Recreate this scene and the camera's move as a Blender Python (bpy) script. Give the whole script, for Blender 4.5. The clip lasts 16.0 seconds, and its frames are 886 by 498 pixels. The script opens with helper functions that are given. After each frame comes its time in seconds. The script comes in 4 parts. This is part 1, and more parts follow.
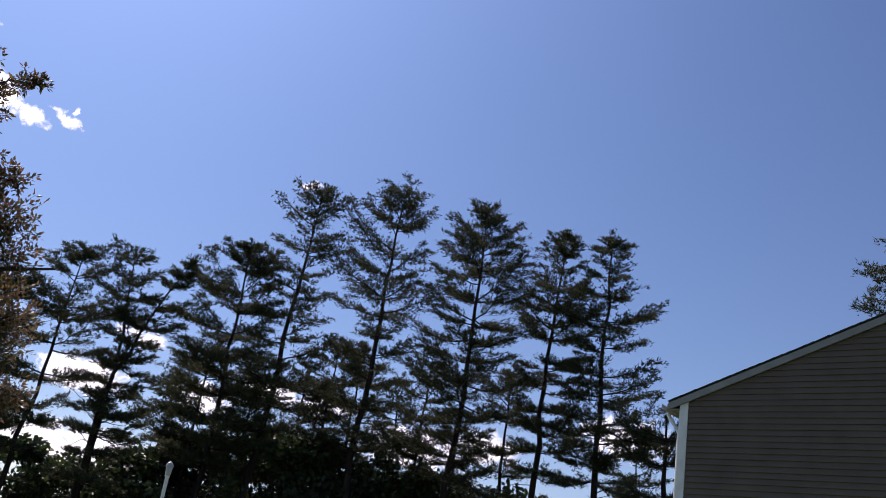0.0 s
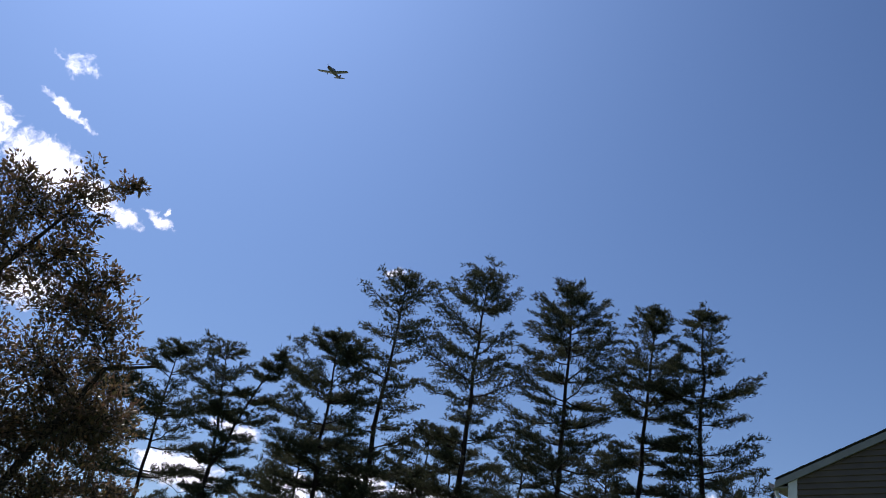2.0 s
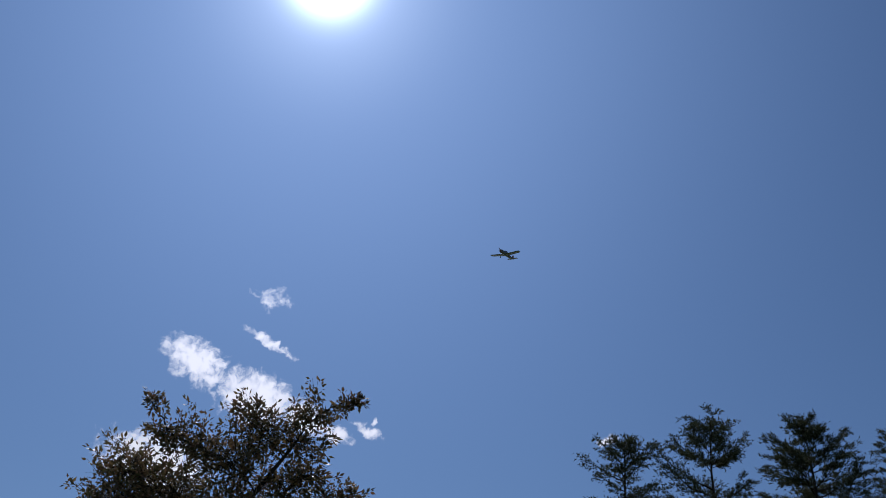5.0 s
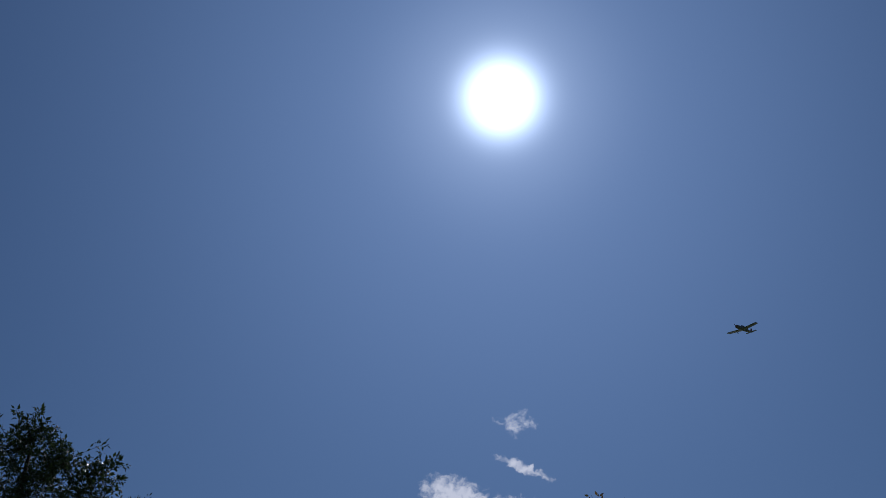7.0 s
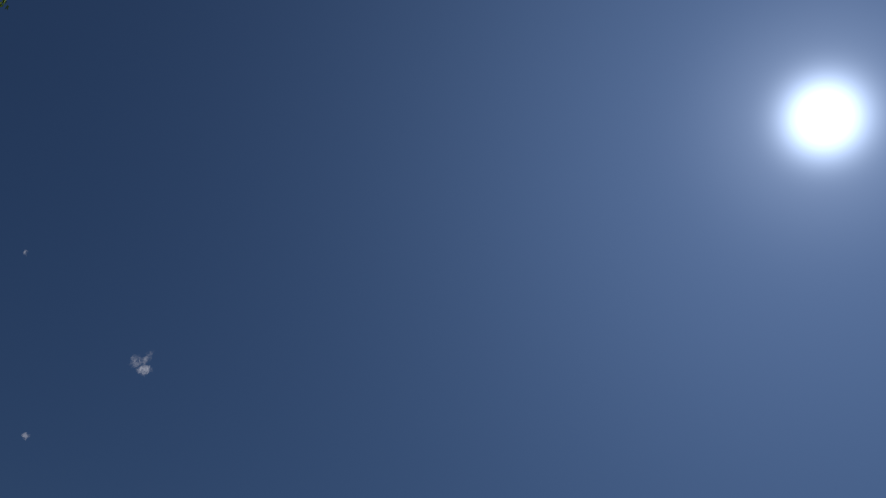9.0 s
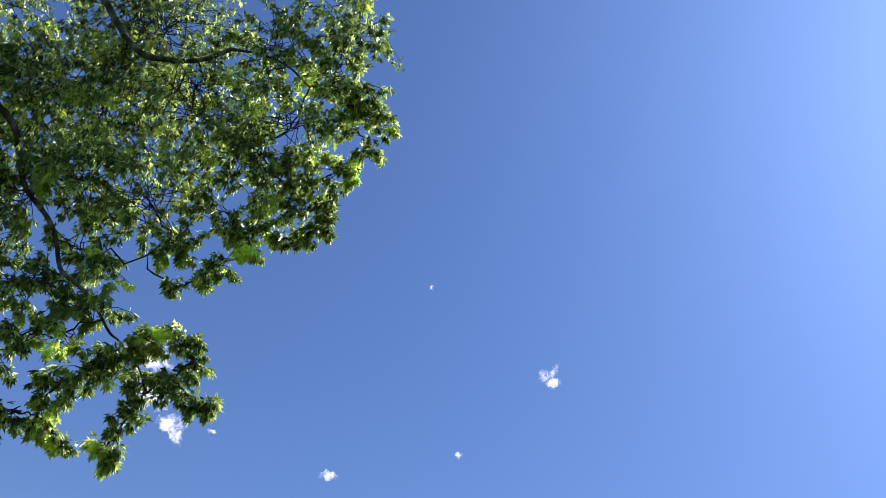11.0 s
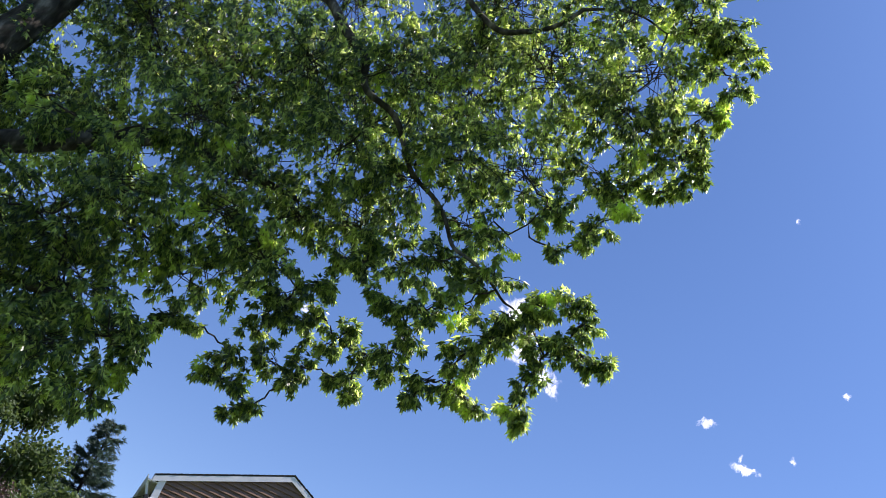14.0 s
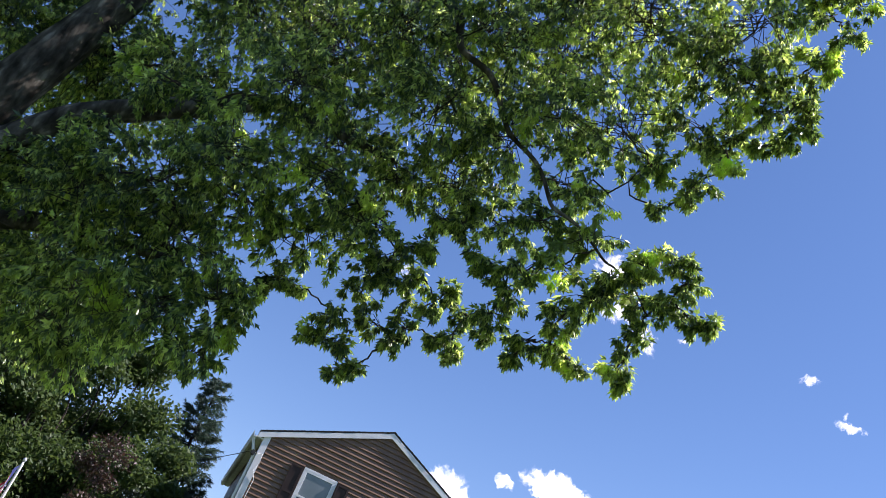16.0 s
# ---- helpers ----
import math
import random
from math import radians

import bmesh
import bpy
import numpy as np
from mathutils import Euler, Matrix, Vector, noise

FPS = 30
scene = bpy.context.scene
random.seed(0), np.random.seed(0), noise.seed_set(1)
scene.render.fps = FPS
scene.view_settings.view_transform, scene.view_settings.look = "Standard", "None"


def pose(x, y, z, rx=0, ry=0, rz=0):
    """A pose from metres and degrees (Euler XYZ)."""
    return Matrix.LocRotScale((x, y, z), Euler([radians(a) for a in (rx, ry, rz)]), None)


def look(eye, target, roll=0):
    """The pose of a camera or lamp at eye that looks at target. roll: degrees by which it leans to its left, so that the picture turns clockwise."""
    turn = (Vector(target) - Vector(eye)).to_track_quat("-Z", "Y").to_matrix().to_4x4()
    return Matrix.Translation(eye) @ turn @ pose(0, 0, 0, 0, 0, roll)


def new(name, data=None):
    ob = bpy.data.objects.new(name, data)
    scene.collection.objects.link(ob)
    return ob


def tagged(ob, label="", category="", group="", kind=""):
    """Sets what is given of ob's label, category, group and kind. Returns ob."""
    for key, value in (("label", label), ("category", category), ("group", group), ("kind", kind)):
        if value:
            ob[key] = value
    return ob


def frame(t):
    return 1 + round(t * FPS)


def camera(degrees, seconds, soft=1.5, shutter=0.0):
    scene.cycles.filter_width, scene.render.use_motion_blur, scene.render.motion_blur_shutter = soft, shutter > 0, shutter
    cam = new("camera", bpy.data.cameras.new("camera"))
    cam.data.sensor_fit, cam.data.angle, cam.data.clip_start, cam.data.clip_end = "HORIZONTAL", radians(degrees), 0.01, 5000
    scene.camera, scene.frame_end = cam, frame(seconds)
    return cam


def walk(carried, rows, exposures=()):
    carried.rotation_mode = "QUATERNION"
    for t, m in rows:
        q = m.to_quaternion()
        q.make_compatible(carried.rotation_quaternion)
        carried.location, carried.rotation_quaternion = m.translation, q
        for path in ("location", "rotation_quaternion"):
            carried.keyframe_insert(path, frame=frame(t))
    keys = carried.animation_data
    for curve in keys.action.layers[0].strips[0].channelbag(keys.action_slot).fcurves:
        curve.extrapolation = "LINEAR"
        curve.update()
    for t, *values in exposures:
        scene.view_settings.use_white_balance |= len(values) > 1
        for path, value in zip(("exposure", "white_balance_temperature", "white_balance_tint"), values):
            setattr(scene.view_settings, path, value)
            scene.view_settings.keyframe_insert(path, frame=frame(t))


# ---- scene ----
cam = camera(49.5, 16.0, soft=0.75)

PIVOT = Vector((0.0, 0.0, 1.6))
ARM = 0.5


def stand(t, rx, ry, rz):
    """The phone is held at arm's length by someone who turns on the spot."""
    a = radians(rz)
    return t, pose(PIVOT.x - ARM * math.sin(a), PIVOT.y + ARM * math.cos(a), PIVOT.z, rx, ry, rz)


TURN = [
    (0.0, 110.54, -8.36, -3.12), (0.5, 111.34, -8.5, -1.84), (1.0, 112.45, -8.3, -0.39), (1.5, 113.64, -8.12, 1.03),
    (2.0, 114.66, -7.74, 2.57), (2.5, 115.64, -7.28, 4.38), (3.0, 116.87, -6.59, 6.39), (3.5, 119.06, -6.01, 8.5),
    (4.0, 120.91, -5.13, 11.29), (4.5, 122.21, -4.17, 14.26), (4.7, 122.82, -3.78, 15.67), (6.8, 129.18, -0.06, 34.11),
    (7.0, 129.84, -0.42, 36.03), (7.5, 131.46, -1.0, 41.92), (8.0, 132.95, -1.4, 48.2), (8.5, 133.55, -2.44, 54.03),
    (9.0, 133.91, -3.49, 60.42), (9.5, 133.99, -5.24, 66.79), (10.0, 133.36, -7.46, 72.75), (10.2, 132.96, -8.41, 75.04),
    (12.3, 127.13, -16.08, 95.09), (12.5, 126.6, -16.47, 96.6), (13.0, 125.24, -17.89, 99.8), (13.5, 123.78, -18.89, 102.54),
    (14.0, 122.23, -19.49, 104.83), (14.5, 120.88, -19.78, 106.82), (15.0, 119.76, -20.35, 108.27),
    (15.5, 118.76, -20.93, 109.45), (16.0, 117.8, -21.48, 110.43),
]
walk(cam, [stand(*row) for row in TURN], exposures=[
    (0.0, 0.34, 6750, 31), (1.0, 0.2, 6450, 27), (2.2, 0.0, 6300, 23), (3.0, -0.1, 6200, 20), (4.7, -0.55, 6100, 18), (6.8, -1.25, 5900, 17), (7.5, -1.5, 5900, 17), (8.5, -1.68, 5900, 17), (9.0, -1.75, 5900, 17),
    (9.5, -1.05, 5900, 18), (10.2, 0.0, 5900, 24), (12.3, 1.0, 6200, 29), (16.0, 1.0, 6200, 28)])


# ---- world, sun ----
SUN_AZ, SUN_EL = -31.3, 48.7


def way(az, el):
    """Unit direction; az in degrees clockwise from +y, el above the horizon."""
    a, e = radians(az), radians(el)
    return Vector((math.sin(a) * math.cos(e), math.cos(a) * math.cos(e), math.sin(e)))


def spot(az, el, d):
    """A point d metres away, seen from the arm's end when it points that way."""
    a = radians(az)
    return PIVOT + Vector((math.sin(a), math.cos(a), 0)) * ARM + way(az, el) * d


def link(tree, a, b):
    tree.links.new(a, b)


def mathn(tree, op, a, b=None, c=None):
    n = tree.nodes.new("ShaderNodeMath")
    n.operation = op
    for i, v in enumerate((a, b, c)):
        if v is None:
            continue
        if isinstance(v, (int, float)):
            n.inputs[i].default_value = v
        else:
            link(tree, v, n.inputs[i])
    return n.outputs[0]


def dotn(tree, a, vec):
    n = tree.nodes.new("ShaderNodeVectorMath")
    n.operation = "DOT_PRODUCT"
    link(tree, a, n.inputs[0])
    n.inputs[1].default_value = vec
    return n.outputs["Value"]


# clouds: azimuth, elevation, half width, half height (degrees), tilt, weight
CLOUDS_EAST = [
    (-31.4, 29.5, 1.35, 0.8, -12, 0.75), (-30.9, 26.9, 1.9, 0.4, -25, 1.05), (-35.3, 25.2, 2.0, 1.2, -22, 1.3), (-31.2, 23.7, 2.4, 1.5, -10, 1.35),
    (-28.0, 22.9, 1.6, 0.9, -20, 1.15), (-26.0, 22.2, 1.1, 0.6, -30, 1.05), (-24.1, 22.6, 1.15, 0.36, -20, 1.05), (-23.7, 23.1, 0.25, 0.25, 0, 0.9),
    (-9.0, 22.6, 0.8, 0.4, 10, 1.0), (-36.5, 19.3, 3.2, 1.7, -10, 1.2), (-30.0, 17.0, 2.5, 1.2, 0, 1.0),
]
CLOUDS_LOW = [
    (-19.2, 9.2, 2.5, 1.1, -6, 1.3), (-16.6, 11.9, 1.6, 0.6, -8, 1.0), (-12.5, 9.3, 2.2, 1.0, 0, 1.1), (-9.0, 10.3, 2.2, 0.9, 0, 1.0), (-5.5, 10.0, 2.5, 0.9, 0, 0.95),
    (-19.0, 5.2, 5.0, 1.4, 0, 1.15), (4.2, 9.0, 2.4, 1.1, 0, 1.0), (12.2, 10.6, 3.2, 1.5, 0, 0.95), (0.0, 8.5, 4.0, 1.5, 0, 1.0), (-68.2, 24.6, 1.6, 0.8, 20, 1.0),
]
CLOUDS_WEST = [
    (-84, 34, 0.59, 1.02, -30, 0.60), (-83.7, 33.5, 0.59, 0.36, 0, 0.65), (-93.8, 37.4, 0.29, 0.19, 0, 0.5), (-96.8, 25.3, 0.65, 0.36, 10, 0.6), (-89, 28.3, 0.33, 0.36, 0, 0.40),
    (-104.7, 25.5, 0.65, 0.24, 0, 0.45), (-94.2, 23.3, 1.30, 0.36, -8, 0.45), (-94.4, 23.8, 0.20, 0.54, 0, 0.15), (-91.6, 24.3, 0.26, 0.34, 30, 0.55),
    (-109.2, 15, 2.00, 0.90, -5, 1.30), (-112.3, 14.5, 0.50, 0.40, 0, 1.10), (-115.3, 13.0, 1.25, 1.0, -30, 1.20),
    (-110.2, 28.2, 1.43, 1.08, 0, 0.75), (-109.2, 26.1, 1.43, 0.96, 0, 0.75), (-107.1, 24.9, 1.17, 0.72, -20, 0.65), (-122.9, 23.7, 1.04, 0.60, 0, 0.55),
]

world = bpy.data.worlds.new("sky")
scene.world = world
world.use_nodes = True
wt = world.node_tree
wt.nodes.clear()
sky = wt.nodes.new("ShaderNodeTexSky")
sky.sky_type, sky.sun_disc = "NISHITA", False
sky.sun_elevation, sky.sun_rotation = radians(SUN_EL), radians(SUN_AZ)
sky.air_density, sky.dust_density, sky.ozone_density = 1.0, 0.1, 3.0
coord = wt.nodes.new("ShaderNodeTexCoord")
warp = wt.nodes.new("ShaderNodeTexNoise")
warp.inputs["Scale"].default_value, warp.inputs["Detail"].default_value, warp.inputs["Roughness"].default_value = 60.0, 6.0, 0.58
link(wt, coord.outputs["Generated"], warp.inputs["Vector"])
shift = wt.nodes.new("ShaderNodeVectorMath")
shift.operation = "MULTIPLY_ADD"
link(wt, warp.outputs["Color"], shift.inputs[0])
shift.inputs[1].default_value = (0.02, 0.02, 0.02)
shift.inputs[2].default_value = (-0.01, -0.01, -0.01)
bent = wt.nodes.new("ShaderNodeVectorMath")
bent.operation = "ADD"
link(wt, coord.outputs["Generated"], bent.inputs[0])
link(wt, shift.outputs[0], bent.inputs[1])
most = None
for az, el, wide, high, tilt, weight in CLOUDS_EAST + CLOUDS_LOW + CLOUDS_WEST:
    c = way(az, el)
    right = Vector((math.cos(radians(az)), -math.sin(radians(az)), 0))
    up = right.cross(c)
    s, k = math.sin(radians(tilt)), math.cos(radians(tilt))
    e1, e2 = right * k + up * s, up * k - right * s
    a = dotn(wt, bent.outputs[0], e1 / math.tan(radians(wide)))
    b = dotn(wt, bent.outputs[0], e2 / math.tan(radians(high)))
    q = mathn(wt, "MULTIPLY_ADD", b, b, mathn(wt, "MULTIPLY", a, a))
    v = mathn(wt, "SUBTRACT", weight, q)
    most = v if most is None else mathn(wt, "MAXIMUM", most, v)
fluff = wt.nodes.new("ShaderNodeTexNoise")
fluff.inputs["Scale"].default_value, fluff.inputs["Detail"].default_value, fluff.inputs["Roughness"].default_value = 110.0, 7.0, 0.6
link(wt, bent.outputs[0], fluff.inputs["Vector"])
dense = mathn(wt, "ADD", most, mathn(wt, "MULTIPLY_ADD", fluff.outputs["Fac"], 2.7, -1.45))
cover = wt.nodes.new("ShaderNodeMapRange")
cover.interpolation_type = "SMOOTHSTEP"
cover.inputs["From Min"].default_value, cover.inputs["From Max"].default_value = -0.1, 1.15
link(wt, dense, cover.inputs["Value"])
sky_bg = wt.nodes.new("ShaderNodeBackground")
sky_bg.inputs["Strength"].default_value = 0.075
deep = wt.nodes.new("ShaderNodeHueSaturation")
deep.inputs["Saturation"].default_value = 1.12
link(wt, sky.outputs[0], deep.inputs["Color"])
link(wt, deep.outputs[0], sky_bg.inputs["Color"])
cloud_bg = wt.nodes.new("ShaderNodeBackground")
cloud_bg.inputs["Color"].default_value, cloud_bg.inputs["Strength"].default_value = (0.97, 0.98, 1.0, 1), 1.3
mix = wt.nodes.new("ShaderNodeMixShader")
link(wt, cover.outputs[0], mix.inputs[0])
link(wt, sky_bg.outputs[0], mix.inputs[1])
link(wt, cloud_bg.outputs[0], mix.inputs[2])
# the sun itself, with lens bloom and wide veiling glare painted into the sky
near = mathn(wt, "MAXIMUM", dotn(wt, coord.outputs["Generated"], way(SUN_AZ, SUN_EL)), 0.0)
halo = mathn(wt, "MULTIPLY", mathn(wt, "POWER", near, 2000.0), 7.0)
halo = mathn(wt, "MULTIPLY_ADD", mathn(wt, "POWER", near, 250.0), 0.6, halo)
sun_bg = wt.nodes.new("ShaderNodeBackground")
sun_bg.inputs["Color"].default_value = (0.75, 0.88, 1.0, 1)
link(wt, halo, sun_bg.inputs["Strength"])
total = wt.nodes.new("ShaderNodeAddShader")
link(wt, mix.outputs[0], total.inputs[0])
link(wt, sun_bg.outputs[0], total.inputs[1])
# bluish veiling glare of the lens, added to the sky round the sun
glare_bg = wt.nodes.new("ShaderNodeBackground")
glare_bg.inputs["Color"].default_value = (0.36, 0.6, 1.0, 1)
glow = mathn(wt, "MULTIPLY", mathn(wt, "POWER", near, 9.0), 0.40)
link(wt, mathn(wt, "MULTIPLY_ADD", mathn(wt, "POWER", near, 25.0), 0.2, glow), glare_bg.inputs["Strength"])
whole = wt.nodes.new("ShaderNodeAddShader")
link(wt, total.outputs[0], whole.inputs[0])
link(wt, glare_bg.outputs[0], whole.inputs[1])
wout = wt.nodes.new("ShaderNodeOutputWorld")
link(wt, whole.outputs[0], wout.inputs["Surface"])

sun = new("sun", bpy.data.lights.new("sun", "SUN"))
sun.data.energy, sun.data.angle, sun.data.color = 5.0, radians(0.53), (1.0, 0.96, 0.88)
sun.matrix_world = look((0, 0, 0), -way(SUN_AZ, SUN_EL))


# ---- materials ----
def material(name, colors, scale=8.0, rough=0.7, metal=0.0, bump=0.2, leafy=0.0, spread="noise", spec=0.5, detail=5.0, stretch=(1, 1, 1), glow=1.9, young=None):
    """colors: two to four colours that a noise, or a random per piece, runs through. leafy: share of light let through."""
    m = bpy.data.materials.new(name)
    m.use_nodes = True
    t = m.node_tree
    p = t.nodes["Principled BSDF"]
    p.inputs["Roughness"].default_value, p.inputs["Metallic"].default_value = rough, metal
    p.inputs["Specular IOR Level"].default_value = spec
    tc = t.nodes.new("ShaderNodeTexCoord")
    mp = t.nodes.new("ShaderNodeMapping")
    mp.inputs["Scale"].default_value = stretch
    link(t, tc.outputs["Object"], mp.inputs[0])
    nz = t.nodes.new("ShaderNodeTexNoise")
    nz.inputs["Scale"].default_value, nz.inputs["Detail"].default_value = scale, detail
    link(t, mp.outputs[0], nz.inputs["Vector"])
    ramp = t.nodes.new("ShaderNodeValToRGB")
    while len(ramp.color_ramp.elements) < len(colors):
        ramp.color_ramp.elements.new(0.5)
    lo, hi = (0.3, 0.7) if spread == "noise" else (0.0, 1.0)
    for i, (e, c) in enumerate(zip(ramp.color_ramp.elements, colors)):
        e.position, e.color = lo + (hi - lo) * i / (len(colors) - 1), (*c, 1)
    if spread == "noise":
        link(t, nz.outputs["Fac"], ramp.inputs[0])
    elif spread == "island":
        g = t.nodes.new("ShaderNodeNewGeometry")
        link(t, g.outputs["Random Per Island"], ramp.inputs[0])
    else:
        g = t.nodes.new("ShaderNodeObjectInfo")
        link(t, g.outputs["Random"], ramp.inputs[0])
    col = ramp.outputs["Color"]
    if spread != "noise":
        big = t.nodes.new("ShaderNodeMix")
        big.data_type, big.blend_type = "RGBA", "MULTIPLY"
        big.inputs["Factor"].default_value = 0.45
        link(t, col, big.inputs["A"])
        link(t, nz.outputs["Fac"], big.inputs["B"])
        col = big.outputs["Result"]
    if young:
        # sprays of fresh, paler leaves here and there
        fresh = t.nodes.new("ShaderNodeTexNoise")
        fresh.inputs["Scale"].default_value, fresh.inputs["Detail"].default_value = 3.2, 3.0
        link(t, mp.outputs[0], fresh.inputs["Vector"])
        share = t.nodes.new("ShaderNodeMapRange")
        share.inputs["From Min"].default_value, share.inputs["From Max"].default_value = 0.56, 0.72
        share.inputs["To Max"].default_value = 0.75
        link(t, fresh.outputs["Fac"], share.inputs["Value"])
        pale = t.nodes.new("ShaderNodeMix")
        pale.data_type = "RGBA"
        link(t, share.outputs[0], pale.inputs["Factor"])
        link(t, col, pale.inputs["A"])
        pale.inputs["B"].default_value = (*young, 1)
        col = pale.outputs["Result"]
    link(t, col, p.inputs["Base Color"])
    if bump:
        bp = t.nodes.new("ShaderNodeBump")
        bp.inputs["Strength"].default_value, bp.inputs["Distance"].default_value = bump, 0.02
        link(t, nz.outputs["Fac"], bp.inputs["Height"])
        link(t, bp.outputs[0], p.inputs["Normal"])
    if leafy:
        tr = t.nodes.new("ShaderNodeBsdfTranslucent")
        hs = t.nodes.new("ShaderNodeHueSaturation")
        hs.inputs["Hue"].default_value, hs.inputs["Saturation"].default_value, hs.inputs["Value"].default_value = 0.485, 1.05, glow
        link(t, col, hs.inputs["Color"])
        link(t, hs.outputs[0], tr.inputs["Color"])
        ms = t.nodes.new("ShaderNodeMixShader")
        ms.inputs[0].default_value = leafy
        link(t, p.outputs[0], ms.inputs[1])
        link(t, tr.outputs[0], ms.inputs[2])
        link(t, ms.outputs[0], t.nodes["Material Output"].inputs["Surface"])
    return m


GRASS = material("grass", [(0.03, 0.06, 0.015), (0.06, 0.10, 0.03), (0.10, 0.11, 0.045)], 0.6, 0.9, bump=0.6)
PINE_BARK = material("pine_bark", [(0.012, 0.01, 0.009), (0.028, 0.022, 0.019), (0.05, 0.042, 0.037)], 5, 1.0, bump=0.9, stretch=(1, 1, 0.25), spec=0.1)
NEEDLES = material("pine_needles", [(0.03, 0.04, 0.023), (0.05, 0.062, 0.033), (0.088, 0.094, 0.052)], 0.8, 0.75, bump=0, leafy=0.2, spread="island", spec=0.2)
SPRUCE = material("spruce_needles", [(0.03, 0.062, 0.042), (0.055, 0.1, 0.064), (0.09, 0.14, 0.085)], 0.8, 0.5, bump=0, leafy=0.25, spread="island")
UNDER = material("understory_leaves", [(0.014, 0.028, 0.01), (0.028, 0.052, 0.016), (0.05, 0.08, 0.024)], 0.5, 0.5, bump=0, leafy=0.2, spread="island")
MAPLE_BARK = material("maple_bark", [(0.013, 0.012, 0.009), (0.036, 0.033, 0.026), (0.075, 0.07, 0.056), (0.19, 0.18, 0.145)], 13, 1.0, bump=1.0, stretch=(1, 1, 0.4), detail=12, spec=0.15)
# random leaf tones spread wide: sunlit and shaded contrast is put into the colour
MAPLE_LEAF = material("maple_leaf", [(0.02, 0.04, 0.014), (0.042, 0.08, 0.021), (0.088, 0.148, 0.031), (0.21, 0.3, 0.06), (0.46, 0.56, 0.17)], 0.9, 0.32, bump=0, leafy=0.48, spread="island", spec=0.7, glow=3.3, young=(0.44, 0.56, 0.11))
OAK_LEAF = material("oak_leaf", [(0.04, 0.075, 0.02), (0.062, 0.11, 0.028), (0.1, 0.155, 0.04)], 0.9, 0.55, bump=0, leafy=0.36, spread="island", spec=0.3)
PLUM_LEAF = material("plum_leaf", [(0.055, 0.056, 0.022), (0.08, 0.066, 0.03), (0.11, 0.07, 0.04), (0.14, 0.11, 0.045)], 1.2, 0.4, bump=0, leafy=0.38, spread="island", glow=2.1)
DARK_LEAF = material("dark_leaf", [(0.02, 0.04, 0.014), (0.035, 0.06, 0.022), (0.05, 0.08, 0.025)], 1.2, 0.3, bump=0, leafy=0.2, spread="island")
TWIG_BARK = material("twig_bark", [(0.022, 0.018, 0.013), (0.055, 0.045, 0.034)], 12, 0.9, bump=0.5, spec=0.2)
BROWN_LEAF = material("brown_leaf", [(0.05, 0.028, 0.02), (0.075, 0.04, 0.026), (0.05, 0.06, 0.022)], 1.2, 0.5, bump=0, leafy=0.25, spread="island")
GREY_SIDING = material("grey_siding", [(0.09, 0.067, 0.048), (0.106, 0.08, 0.058), (0.122, 0.093, 0.068)], 2.0, 0.65, bump=0.12, detail=8)
GREY_TRIM = material("grey_trim", [(0.2, 0.2, 0.185), (0.26, 0.26, 0.24)], 3.0, 0.5, bump=0.08)
BROWN_SIDING = material("brown_siding", [(0.13, 0.073, 0.04), (0.16, 0.094, 0.053), (0.19, 0.115, 0.066)], 2.0, 0.5, bump=0.12, detail=8, spec=0.5)
WHITE_TRIM = material("white_trim", [(0.62, 0.62, 0.6), (0.74, 0.74, 0.72), (0.8, 0.8, 0.78)], 3.0, 0.5, bump=0.08)
SHINGLE = material("roof_shingle", [(0.03, 0.03, 0.032), (0.06, 0.058, 0.058), (0.085, 0.08, 0.078)], 30, 0.95, bump=0.6)
SHUTTER = material("shutter_paint", [(0.028, 0.016, 0.012), (0.042, 0.025, 0.02)], 3.0, 0.55, bump=0.1, spec=0.3)
GLASS = material("window_glass", [(0.02, 0.03, 0.035), (0.03, 0.04, 0.045)], 1.0, 0.03, bump=0.0, spec=1.0)
PALE_PANE = material("pale_pane", [(0.13, 0.16, 0.155), (0.19, 0.22, 0.215)], 1.5, 0.08, bump=0.0, spec=0.6)
METAL = material("lamp_metal", [(0.35, 0.36, 0.36), (0.5, 0.5, 0.5)], 6.0, 0.45, 0.3, bump=0.1)
PLANE_PAINT = material("aircraft_paint", [(0.10, 0.10, 0.11), (0.16, 0.16, 0.17)], 1.2, 0.35, bump=0.02)
PLANE_TRIM = material("aircraft_trim", [(0.16, 0.05, 0.03), (0.22, 0.07, 0.04)], 2.0, 0.35, bump=0.02)
CABLE = material("cable_rubber", [(0.02, 0.02, 0.02), (0.035, 0.035, 0.035)], 8.0, 0.7, bump=0.1)
FLAG_RED = material("flag_red", [(0.42, 0.03, 0.035), (0.52, 0.05, 0.05)], 12, 0.8, bump=0.2, leafy=0.3)
FLAG_WHITE = material("flag_white", [(0.68, 0.68, 0.66), (0.8, 0.8, 0.78)], 12, 0.8, bump=0.2, leafy=0.3)
FLAG_BLUE = material("flag_blue", [(0.02, 0.03, 0.12), (0.035, 0.045, 0.17)], 12, 0.8, bump=0.2, leafy=0.2)


